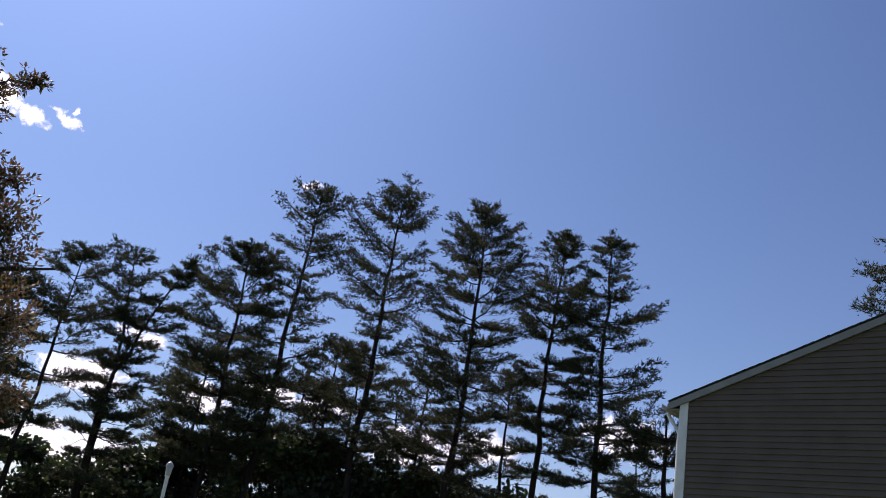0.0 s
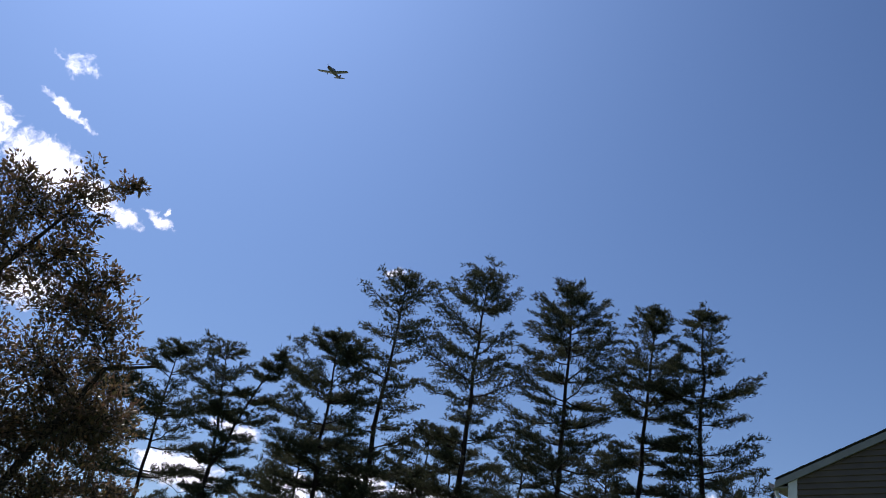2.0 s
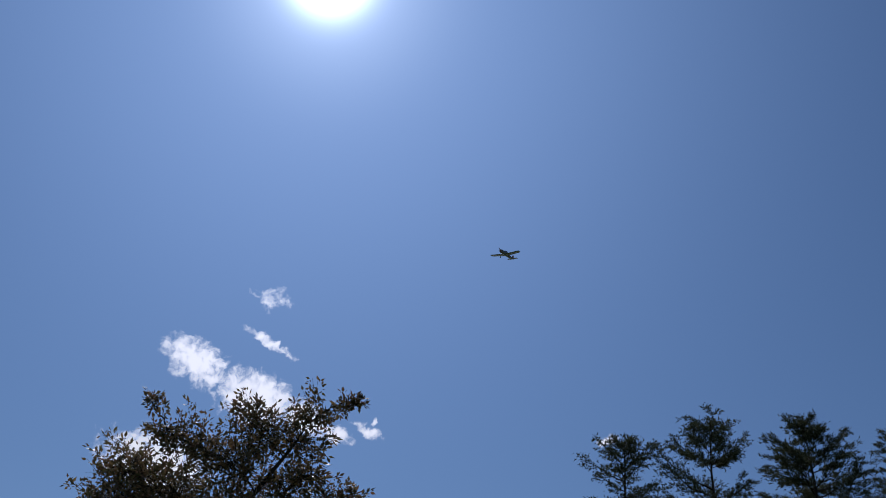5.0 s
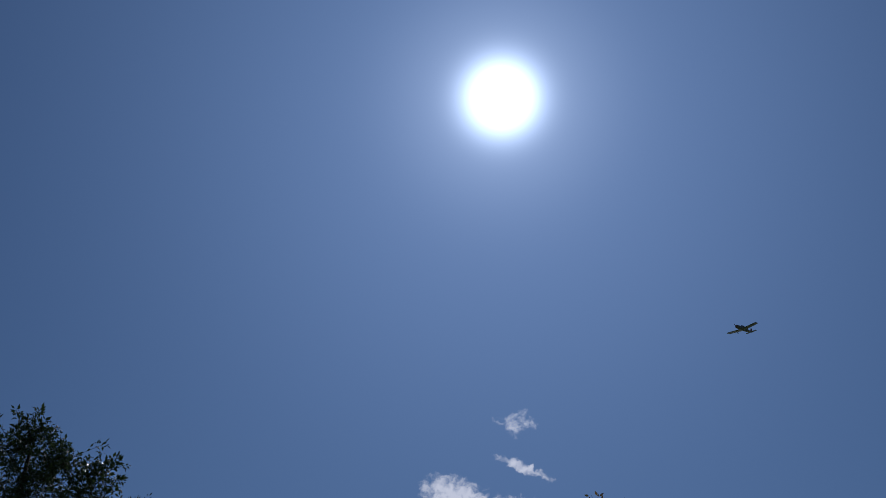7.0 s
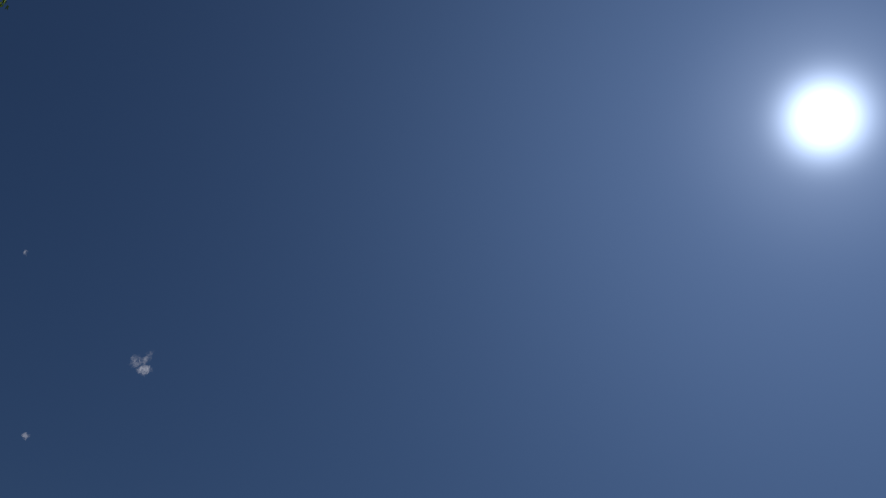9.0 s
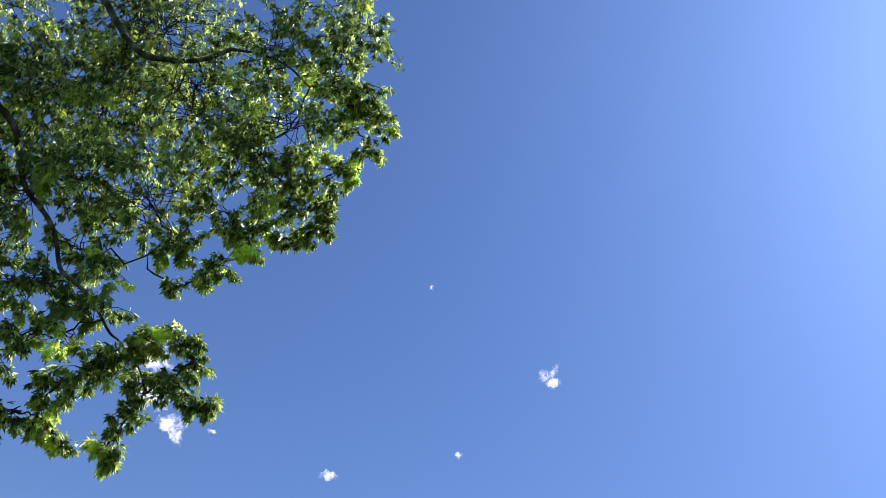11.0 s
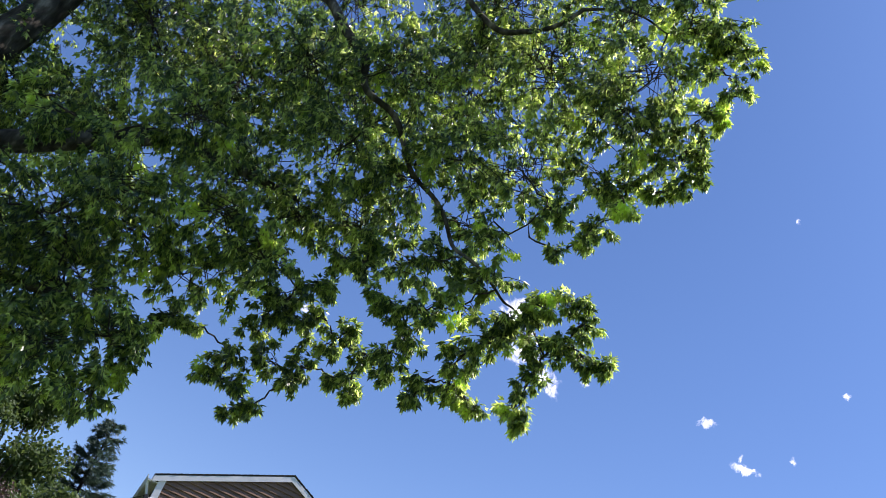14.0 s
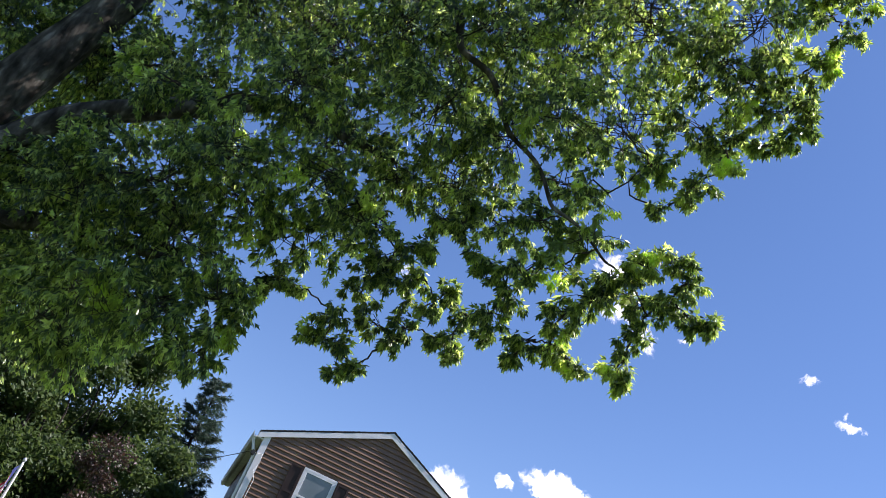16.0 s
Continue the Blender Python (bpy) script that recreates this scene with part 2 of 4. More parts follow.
# ---- mesh tools ----
class Pile:
    """Collects vertices and triangles, and links them as one mesh object."""

    def __init__(self):
        self.v, self.f, self.n = [], [], 0

    def add(self, verts, tris):
        self.v.append(np.asarray(verts, float))
        self.f.append(np.asarray(tris, int) + self.n)
        self.n += len(verts)

    def tube(self, pts, radii, sides=6):
        pts = np.asarray(pts, float)
        k = len(pts)
        tang = np.gradient(pts, axis=0)
        tang /= np.linalg.norm(tang, axis=1)[:, None] + 1e-9
        ref = np.array([0.31, 0.95, 0.05]) if abs(tang[0] @ np.array([0.31, 0.95, 0.05])) < 0.9 else np.array([1.0, 0, 0])
        u = np.cross(tang, ref)
        u /= np.linalg.norm(u, axis=1)[:, None] + 1e-9
        w = np.cross(tang, u)
        ang = np.arange(sides) * 2 * np.pi / sides
        ring = u[:, None] * np.cos(ang)[None, :, None] + w[:, None] * np.sin(ang)[None, :, None]
        v = pts[:, None] + ring * np.asarray(radii, float)[:, None, None]
        i, j = np.meshgrid(np.arange(k - 1), np.arange(sides), indexing="ij")
        a, b = i * sides + j, i * sides + (j + 1) % sides
        t = np.concatenate([np.stack([a, b, a + sides], -1).reshape(-1, 3), np.stack([b, b + sides, a + sides], -1).reshape(-1, 3)])
        end = np.array([[(k - 1) * sides, (k - 1) * sides + q, (k - 1) * sides + q + 1] for q in range(1, sides - 1)])
        self.add(v.reshape(-1, 3), np.concatenate([t, end]))

    def scatter(self, verts, tris, mats, pos):
        """Copies of one small shape, by turn-and-scale matrices and places."""
        n, k = len(pos), len(verts)
        if not n:
            return
        v = np.einsum("nij,kj->nki", mats, verts) + pos[:, None]
        f = tris[None] + (np.arange(n) * k)[:, None, None]
        self.add(v.reshape(-1, 3), f.reshape(-1, 3))

    def mesh(self, name, mat, smooth=False):
        v, f = np.concatenate(self.v), np.concatenate(self.f)
        me = bpy.data.meshes.new(name)
        me.vertices.add(len(v))
        me.vertices.foreach_set("co", v.astype(np.float32).ravel())
        me.loops.add(f.size)
        me.loops.foreach_set("vertex_index", f.astype(np.int32).ravel())
        me.polygons.add(len(f))
        me.polygons.foreach_set("loop_start", np.arange(0, f.size, 3, dtype=np.int32))
        me.polygons.foreach_set("use_smooth", np.full(len(f), smooth))
        me.update(calc_edges=True)
        me.materials.append(mat)
        return me

    def link(self, name, mat, parent=None, label="", kind="", smooth=False):
        ob = new(name, self.mesh(name, mat, smooth))
        ob.parent = parent
        return tagged(ob, label=label, kind=kind)


def part(name, bm, mat, parent=None, label=""):
    me = bpy.data.meshes.new(name)
    bmesh.ops.recalc_face_normals(bm, faces=bm.faces)
    bm.to_mesh(me)
    bm.free()
    me.materials.append(mat)
    ob = new(name, me)
    ob.parent = parent
    return tagged(ob, label=label)


def thing(name, label, category, place=(0, 0, 0), group="", kind=""):
    ob = new(name)
    ob.location = place
    ob.empty_display_size = 0.2
    return tagged(ob, label=label, category=category, group=group, kind=kind)


def box(m, size, bevel=0.0, bm=None):
    """A box of that size about the pose m."""
    bm = bm or bmesh.new()
    made = bmesh.ops.create_cube(bm, size=1.0, matrix=m @ Matrix.Diagonal((*size, 1)))
    if bevel:
        edges = list({e for v in made["verts"] for e in v.link_edges})
        bmesh.ops.bevel(bm, geom=edges, offset=bevel, segments=2, affect="EDGES")
    return bm


def turns(axis, roll, size):
    """Matrices whose y runs along each axis, turned by roll about it and scaled."""
    y = axis / (np.linalg.norm(axis, axis=1)[:, None] + 1e-9)
    ref = np.where(np.abs(y[:, 2:3]) > 0.95, np.array([[1.0, 0, 0]]), np.array([[0, 0, 1.0]]))
    x = np.cross(y, ref)
    x /= np.linalg.norm(x, axis=1)[:, None]
    z = np.cross(x, y)
    c, s = np.cos(roll)[:, None], np.sin(roll)[:, None]
    x, z = x * c + z * s, z * c - x * s
    return np.stack([x, y, z], -1) * size[:, None, None]


def curve(a, b, sag, rng, n=6, wob=0.04):
    """A bent way from a to b that first rises by sag."""
    a, b = np.asarray(a, float), np.asarray(b, float)
    t = np.linspace(0, 1, n)[:, None]
    p = a + (b - a) * t
    p[:, 2:3] += sag * np.sin(np.pi * t)
    return p + rng.normal(0, wob * np.linalg.norm(b - a), (n, 3)) * np.sin(np.pi * t)


# leaf shapes lie along +y from the stalk's end
def maple_leaf_shape():
    out = [(0, 0), (0.3, 0.16), (0.13, 0.34), (0.42, 0.74), (0.17, 0.66), (0.06, 1.1)]
    pts = out + [(-x, y) for x, y in out[:0:-1]]
    v = [(0, 0.34, 0.02)] + [(x * 0.92, y, -0.5 * abs(x) - 0.25 * y * y) for x, y in pts]
    n = len(pts)
    return np.array(v), np.array([(0, 1 + i, 1 + (i + 1) % n) for i in range(n)])


def lobed_leaf_shape():
    """Three pointed lobes, folded along the midrib."""
    v = [(0, 0, 0.03), (0.17, 0.5, -0.06), (0, 1.1, -0.22), (-0.17, 0.5, -0.06), (0.44, 0.66, -0.28), (-0.44, 0.66, -0.28)]
    return np.array(v), np.array([(0, 1, 2), (0, 2, 3), (0, 4, 1), (0, 3, 5)])


def oval_leaf_shape():
    v = [(0, 0, 0), (0.23, 0.42, -0.07), (0, 1, -0.14), (-0.23, 0.42, -0.07), (0, 0.5, 0.03)]
    return np.array(v), np.array([(4, 0, 1), (4, 1, 2), (4, 2, 3), (4, 3, 0)])


def small_leaf_shape():
    """A folded rhombus, for foliage seen from far."""
    return np.array([(0, 0, 0), (0.3, 0.5, -0.08), (0, 1, -0.05), (-0.3, 0.5, -0.08)]), np.array([(0, 1, 2), (0, 2, 3)])


def tuft_shape(rng, n=9, width=0.12):
    """A brush of needles round +y."""
    v, f = [], []
    for i in range(n):
        a, tilt = rng.uniform(0, 2 * np.pi), rng.uniform(0.15, 1.15)
        d = np.array([math.cos(a) * math.sin(tilt), math.cos(tilt), math.sin(a) * math.sin(tilt)])
        side = np.cross(d, rng.normal(size=3))
        side *= width / np.linalg.norm(side)
        o = np.array([0, rng.uniform(-0.2, 0.3), 0])
        v += [o - side * 0.6, o + side * 0.6, o + d * rng.uniform(0.75, 1.1)]
        f.append((3 * i, 3 * i + 1, 3 * i + 2))
    return np.array(v), np.array(f)


# ---- ground ----
def build_ground():
    p = Pile()
    n = 48
    g = np.linspace(-1, 1, n)
    g = np.sign(g) * (np.abs(g) ** 3) * 2500
    x, y = np.meshgrid(g, g, indexing="ij")
    r = np.hypot(x, y)
    z = np.where(r > 12, 0.12 * np.sin(x * 0.11) * np.cos(y * 0.13), 0.0) - 0.02
    i, j = np.meshgrid(np.arange(n - 1), np.arange(n - 1), indexing="ij")
    a = i * n + j
    p.add(np.stack([x, y, z], -1).reshape(-1, 3), np.concatenate([np.stack([a, a + n, a + 1], -1).reshape(-1, 3), np.stack([a + 1, a + n, a + n + 1], -1).reshape(-1, 3)]))
    ob = p.link("ground", GRASS, smooth=True)
    tagged(ob, "mown green lawn stretching out to the wood", "lawn", kind="structure")


build_ground()


# ---- pines ----
def pine(base, mid, top, girth, start, seed, fill=1.0, dead=5, label="", stout=1.0, lean=0.0, sweep=0.0):
    """A white pine through three points of its stem: bare tapering trunk, boughs in loose whorls that bear clumps of needles on their outer parts.
    girth: how far the boughs reach, from the lowest to the topmost; lean: how much further they reach to +x; sweep: how steeply they rise."""
    rng = np.random.default_rng(seed)
    base, mid, top = (np.array(p, float) for p in (base, mid, top))
    tall = top[2] - base[2]
    root = thing("pine_tree", label or "tall white pine with a bare trunk and layered dark boughs", "tree", base, "pines at the edge of the wood")
    mid, top = mid - base, top - base
    f = mid[2] / top[2]
    t = np.linspace(0, 1, 16)[:, None]
    stem = top * t
    stem[:, :2] += (mid - top * f)[:2] * (t * (1 - t)) / (f * (1 - f)) + rng.normal(0, 0.07, (16, 2)) * np.sin(np.pi * t)
    wide = stout * (0.0098 * tall * (1 - t[:, 0]) ** 0.85 + 0.012)
    wide[0] *= 1.25
    trunk, limbs, needles = Pile(), Pile(), Pile()
    trunk.tube(stem, wide, 9)

    def on_stem(u):
        i = min(max(u, 0), 1) * 15
        k = min(int(i), 14)
        return stem[k] + (stem[k + 1] - stem[k]) * (i - k)

    shape = tuft_shape(rng, 4, 0.15)
    pos, axis = [], []

    def clump(at, way_, r, n):
        """A plume of needle brushes, longer than it is thick."""
        q = rng.normal(size=(n, 3)) * r * [0.3, 0.3, 0.17]
        q += way_ * (rng.uniform(-1.5, 0.9, (n, 1)) * r)
        pos.extend(at + q)
        axis.extend(way_ * 1.1 + [0, 0, 0.4] + rng.normal(0, 0.35, (n, 3)))

    u = start
    while u < 0.985:
        v = (u - start) / (1 - start)
        count = rng.integers(4, 7)
        a0 = rng.uniform(0, 6.28)
        thick = rng.uniform(0.8, 1.2)
        for c in range(count):
            a = a0 + c * 6.283 / count + rng.normal(0, 0.35)
            size = float(np.interp(v, np.linspace(0, 0.94, len(girth)), girth)) * thick * rng.uniform(0.75, 1.2)
            size *= (1 + lean * math.cos(a)) * min(1.0, 0.16 + (1 - v) * 6.0)
            rise = -0.08 + sweep + 0.42 * v + 0.35 * v ** 4 + rng.normal(0, 0.13)
            d = np.array([math.cos(a), math.sin(a), 0])
            o = on_stem(u + rng.uniform(-0.012, 0.012))
            s = np.linspace(0, 1, 7)[:, None]
            way_ = o + d * size * s + np.array([0, 0, 1.0]) * size * (rise * s + 0.12 * s ** 3 - 0.05 * np.sin(3.1 * s))
            way_ += rng.normal(0, 0.035 * size, (7, 3)) * s
            limbs.tube(way_, 0.008 + 0.012 * size * (1 - s[:, 0]) ** 0.8, 4)
            side = np.cross(d, [0, 0, 1.0])
            n_side = max(4, int(size * 4.0) + 2)
            for q in range(n_side):
                w = 0.18 + 0.8 * (q + rng.random()) / n_side
                k = min(int(w * 6), 5)
                p0 = way_[k] + (way_[k + 1] - way_[k]) * (w * 6 - k)
                sgn = 1 if q % 2 else -1
                length = (0.2 + 0.26 * size) * rng.uniform(0.6, 1.2) * (1.2 - 0.6 * w)
                e = d * rng.uniform(0.5, 1.0) + side * sgn * rng.uniform(0.35, 1.0) + np.array([0, 0, rng.uniform(0.0, 0.4)])
                e /= np.linalg.norm(e)
                limbs.tube(np.stack([p0, p0 + e * length * 0.55 + [0, 0, -0.03], p0 + e * length]), [0.014, 0.011, 0.007], 3)
                if rng.random() < 0.92:
                    clump(p0 + e * length * 0.85, e, 0.16 + 0.32 * length, int((15 + 38 * length) * fill))
            clump(way_[-1], d, 0.2, int(14 * fill))
        u += rng.uniform(0.7, 1.35) / tall * (1.0 if v < 0.8 else 0.55)
    clump(on_stem(0.985), np.array([0, 0, 1.0]), 0.3, int(45 * fill))
    for q in range(dead):
        u = start * rng.uniform(0.5, 1.0)
        a, size = rng.uniform(0, 6.28), rng.uniform(0.5, 1.8)
        o = on_stem(u)
        e = o + np.array([math.cos(a) * size, math.sin(a) * size, size * rng.uniform(-0.1, 0.6)])
        limbs.tube(curve(o, e, 0.05, rng, 5, 0.06), np.linspace(0.025, 0.006, 5), 4)
    pos, axis = np.array(pos), np.array(axis)
    needles.scatter(*shape, turns(axis, rng.uniform(0, 6.28, len(pos)), rng.uniform(0.12, 0.23, len(pos))), pos)
    trunk.link("trunk", PINE_BARK, root, smooth=True)
    limbs.link("branching", PINE_BARK, root, kind="stuff")
    needles.link("needles", NEEDLES, root, kind="stuff")
    return root


def pine_at(base_az, mid, tip, d, girth, start, seed, **more):
    """mid and tip: azimuth and elevation of two points of the stem."""
    b = spot(base_az, 0, d)
    b.z = -0.05
    ends = []
    for az, el in (mid, tip):
        p = spot(az, 0, d)
        p.z = PIVOT.z + d * math.tan(radians(el))
        ends.append(p)
    return pine(b, *ends, girth, start, seed, **more)


pine_at(-23.4, (-23.6, 8.0), (-23.7, 14.0), 44, (1.6, 2.0, 1.8, 0.8), 0.4, 11)
pine_at(-21.9, (-20.9, 11.6), (-20.7, 15.9), 45, (1.2, 1.7, 2.1, 1.9, 0.9), 0.45, 12, lean=0.1, sweep=0.15)
pine_at(-17.9, (-17.6, 10.9), (-18.0, 16.7), 45, (0.5, 0.7, 1.0, 1.5, 1.1), 0.52, 13, fill=0.85, dead=12, lean=-0.1, label="slender pine with a long bare trunk and dead snags")
pine_at(-17.1, (-16.3, 13.0), (-14.5, 17.0), 44, (1.3, 1.4, 1.3, 0.9, 0.35), 0.3, 14, lean=0.25, label="thin pine with its top blown over by wind")
pine_at(-11.7, (-11.5, 14.2), (-11.6, 18.7), 45, (2.2, 2.7, 2.7, 2.2, 0.8), 0.36, 15, sweep=0.16, fill=1.1)
pine_at(-9.3, (-8.3, 16.2), (-8.0, 22.9), 45, (2.1, 2.3, 2.1, 1.6, 1.7, 0.9), 0.38, 16, fill=0.62, lean=-0.05, sweep=0.08, dead=9, label="tall white pine with a sparse see-through top")
pine_at(-3.2, (-3.1, 16.4), (-2.8, 23.7), 45, (2.0, 1.9, 2.1, 2.7, 2.3, 0.9), 0.36, 17, lean=-0.1, sweep=0.18, fill=0.85)
pine_at(1.6, (2.6, 17.3), (2.5, 23.4), 45, (1.8, 2.1, 2.4, 2.4, 2.1, 0.9), 0.34, 18, fill=1.0, sweep=0.1)
pine_at(7.8, (7.5, 17.9), (7.9, 22.3), 46, (1.2, 1.6, 1.5, 2.3, 1.8, 0.6), 0.4, 19, fill=0.95, sweep=0.12)
pine_at(11.0, (10.6, 16.2), (10.5, 22.7), 44, (2.0, 3.3, 2.9, 2.3, 1.8, 0.6), 0.4, 20, fill=1.05, lean=0.12, label="tall white pine with wide plates of boughs")
pine_at(14.6, (14.6, 8.0), (14.5, 12.2), 40, (1.3, 1.6, 1.4), 0.68, 21, lean=-0.4, dead=7, stout=2.2, label="broken-topped pine stub with a few live boughs")
pine_at(28.7, (28.6, 14.0), (28.4, 23.6), 42, (2.2, 3.2, 3.4, 1.8, 0.7), 0.6, 22, fill=0.75)
for az, el, d, seed in ((-5.4, 14.2, 50, 23), (0.3, 14.6, 50, 24), (5.2, 14.3, 49, 25), (-14.2, 10.4, 50, 26), (12.9, 10.8, 52, 27), (-1.3, 12.6, 52, 29), (-9.8, 12.5, 52, 28),
                        (-12.6, 13.2, 48, 31), (-6.9, 12.9, 49, 32), (-3.9, 14.0, 51, 33), (2.4, 12.9, 50, 34), (-5.9, 11.5, 47, 37)):
    pine_at(az, (az + 0.1, el * 0.5), (az + 0.2, el), d, (2.0, 2.2, 1.9, 0.8), 0.25, seed, fill=0.58, label="young pine in the shade of taller ones")


# ---- understory ----
def shrub(place, tall, wide, seed, mat, name="understory_tree", label="", leaf=0.15, count=4200, category="tree", group="trees under the pines"):
    """A low many-stemmed tree: stems fanning out to lumpy boughs, with leaves all over them."""
    rng = np.random.default_rng(seed)
    root = thing(name, label, category, place, group)
    wood, crown = Pile(), Pile()
    lumps = max(12, int(wide * tall * 1.2))
    pos = []
    for q in range(lumps):
        h = rng.uniform(0.12, 0.92)
        a, r = rng.uniform(0, 6.28), wide * math.sqrt(rng.random()) * (1.05 - 0.75 * h ** 2)
        c = np.array([math.cos(a) * r, math.sin(a) * r, tall * h])
        k = rng.uniform(0.5, 0.95) * min(wide, tall) * 0.42
        wood.tube(curve(rng.normal(0, 0.12, 3) * [1, 1, 0], c, tall * 0.06, rng, 6), np.linspace(0.028 * tall / 5, 0.01, 6), 4)
        m = int(count / lumps)
        d = rng.normal(size=(m, 3))
        d /= np.linalg.norm(d, axis=1)[:, None]
        pos.append(c + d * (k * rng.uniform(0.3, 1.1, (m, 1))) * [1.15, 1.15, 0.8])
    pos = np.concatenate(pos)
    pos = pos[pos[:, 2] > 0.05]
    axis = rng.normal(size=pos.shape) + [0, 0, -0.3]
    crown.scatter(*small_leaf_shape(), turns(axis, rng.uniform(0, 6.28, len(pos)), rng.uniform(0.6, 1.4, len(pos)) * leaf * 1.6), pos)
    wood.link("branching", TWIG_BARK, root, kind="stuff")
    crown.link("foliage", mat, root, kind="stuff")
    return root


rng_u = np.random.default_rng(5)
for q, az in enumerate(np.arange(-27, 16.5, 1.9)):
    el = float(np.interp(az, [-27, -19.5, -16.6, -12.9, -7.7, -2.5, 4.5, 12.4, 16], [6, 5.0, 5.4, 7.2, 8.6, 8.6, 7.6, 7.4, 7.6])) + rng_u.uniform(-0.6, 0.3)
    d = rng_u.uniform(46, 51)
    place = spot(az + rng_u.uniform(-0.5, 0.5), 0, d)
    shrub((place.x, place.y, 0), PIVOT.z + d * math.tan(radians(el)), 2.5, 100 + q, UNDER,
          label="dark leafy understory tree below the pines", leaf=0.18, count=5200)


def far_wood():
    rng = np.random.default_rng(8)
    n = 36000
    az = np.radians(rng.uniform(-40, 34, n))
    d = rng.uniform(66, 80, n)
    lump = 4.2 + 1.5 * np.sin(az * 60) + 1.0 * np.sin(az * 143 + 1)
    z = rng.random(n) ** 0.8 * lump
    pos = np.stack([np.sin(az) * d, np.cos(az) * d, z + 0.2], -1)
    p = Pile()
    p.scatter(*small_leaf_shape(), turns(rng.normal(size=(n, 3)), rng.uniform(0, 6.28, n), rng.uniform(0.4, 0.75, n)), pos)
    tagged(p.link("far_wood", UNDER, kind="stuff"), "dark green wood far behind the pines", "wood")


far_wood()


# ---- broadleaf trees near the camera ----
def sprayed(root, wood, tables, rng, mat, size, twigs_per, leaves_per, droop, shape, thick=0.02, single="", flat=0.85, up=0.0, thin={}, near_end=0.1, twig=0.0035, mass=None, lift=0.0):
    """Boughs that end in leafy sprays. wood: list of (points, radii). Leaves hang along twigs that fan out from each spray's middle.
    single: the bough whose first 300 leaves are objects of their own."""
    nodes = np.concatenate([np.stack([np.interp(np.linspace(0, 1, 12), np.linspace(0, 1, len(p)), np.array(p)[:, i]) for i in range(3)], -1) for p, _ in wood])
    for name, table in tables:
        limbs, foliage = Pile(), Pile()
        pos, axis = [], []
        for x, y, z, r in sorted(table, key=lambda s: np.linalg.norm(nodes - np.array(s[:3]), axis=1).min()):
            c = np.array([x, y, z + lift])
            o = nodes[np.argmin(np.linalg.norm(nodes - c, axis=1))]
            far = np.linalg.norm(c - o)
            b = curve(o, c, 0.1 * far, rng, 9, 0.05)
            nodes = np.concatenate([nodes, b[4::2]])
            limbs.tube(b, np.linspace(thick * (0.4 + far * 0.25), 0.007, 9), 5)
            for q in range(int(twigs_per * r * r * 4 * thin.get(name, 1.0)) + 7):
                d = rng.normal(size=3) * [1, 1, flat]
                d /= np.linalg.norm(d)
                d[2] += up
                e = c + d * r * rng.uniform(0.5, 1.2) * [1, 1, flat]
                from_ = b[rng.integers(5, 9)]
                from_ = c + (from_ - c) * min(1.0, 0.9 * r / (np.linalg.norm(from_ - c) + 0.01)) + rng.normal(0, 0.16 * r, 3)
                tw = curve(from_, e, 0.05 * r, rng, 5, 0.07)
                limbs.tube(tw[[0, 2, 4]], [twig, twig * 0.7, twig * 0.4], 3)
                k = max(5, int(leaves_per * min(1.0, 0.7 + r)))
                s = rng.uniform(near_end, 1.0, k) ** 0.55
                seg = np.minimum((s * 4).astype(int), 3)
                at = tw[seg] + (tw[seg + 1] - tw[seg]) * (s * 4 - seg)[:, None]
                out = rng.normal(size=(k, 3)) + d * 0.7 + [0, 0, droop]
                out /= np.linalg.norm(out, axis=1)[:, None]
                pos.append(at + out * 0.4 * size)
                axis.append(out + [0, 0, droop * 0.5])
        pos, axis = np.concatenate(pos), np.concatenate(axis)
        m = turns(axis, rng.normal(0, 0.9, len(pos)), rng.uniform(0.6, 1.25, len(pos)) * size)
        bough = limbs.link(name, TWIG_BARK, root)
        first = 0
        if name == single:
            first = 300
            one = Pile()
            one.add(*shape)
            me = one.mesh("leaf", mat)
            for a, p in zip(m[:first], pos[:first]):
                ob = new("leaf", me)
                ob.parent = bough
                ob.matrix_basis = Matrix.Translation(p) @ Matrix(a.tolist()).to_4x4()
        foliage.scatter(*(mass or shape), m[first:], pos[first:])
        foliage.link("foliage", mat, bough, kind="stuff")


MAPLE_OUTER = [
    (-5.76, -1.19, 7.38, 0.13), (-5.94, -1.06, 7.24, 0.12), (-6.13, -1.11, 7.04, 0.14), (-6.22, -1.23, 6.91, 0.10),
    (-6.04, -1.27, 7.24, 0.26), (-6.37, -1.30, 6.58, 0.11), (-6.46, -1.33, 6.47, 0.12), (-6.53, -1.44, 6.34, 0.12),
    (-6.53, -1.64, 6.30, 0.08), (-6.54, -1.52, 6.63, 0.21), (-6.33, -1.42, 6.91, 0.23), (-5.81, -1.47, 7.42, 0.28),
    (-6.06, -1.79, 7.08, 0.47), (-6.39, -1.74, 6.75, 0.35), (-6.59, -1.94, 6.44, 0.28), (-6.51, -1.82, 6.08, 0.13),
    (-6.56, -2.00, 5.94, 0.15), (-6.55, -2.09, 5.74, 0.10), (-6.57, -2.23, 5.64, 0.08), (-6.58, -2.14, 6.37, 0.31),
    (-6.34, -2.37, 5.90, 0.25), (-6.25, -2.11, 6.78, 0.52), (-6.21, -2.68, 7.19, 0.69), (-6.37, -2.79, 6.31, 0.56),
    (-6.24, -2.87, 5.55, 0.37), (-5.86, -2.08, 7.75, 0.59), (-5.67, -1.53, 7.66, 0.33), (-5.73, -1.51, 8.14, 0.45),
]
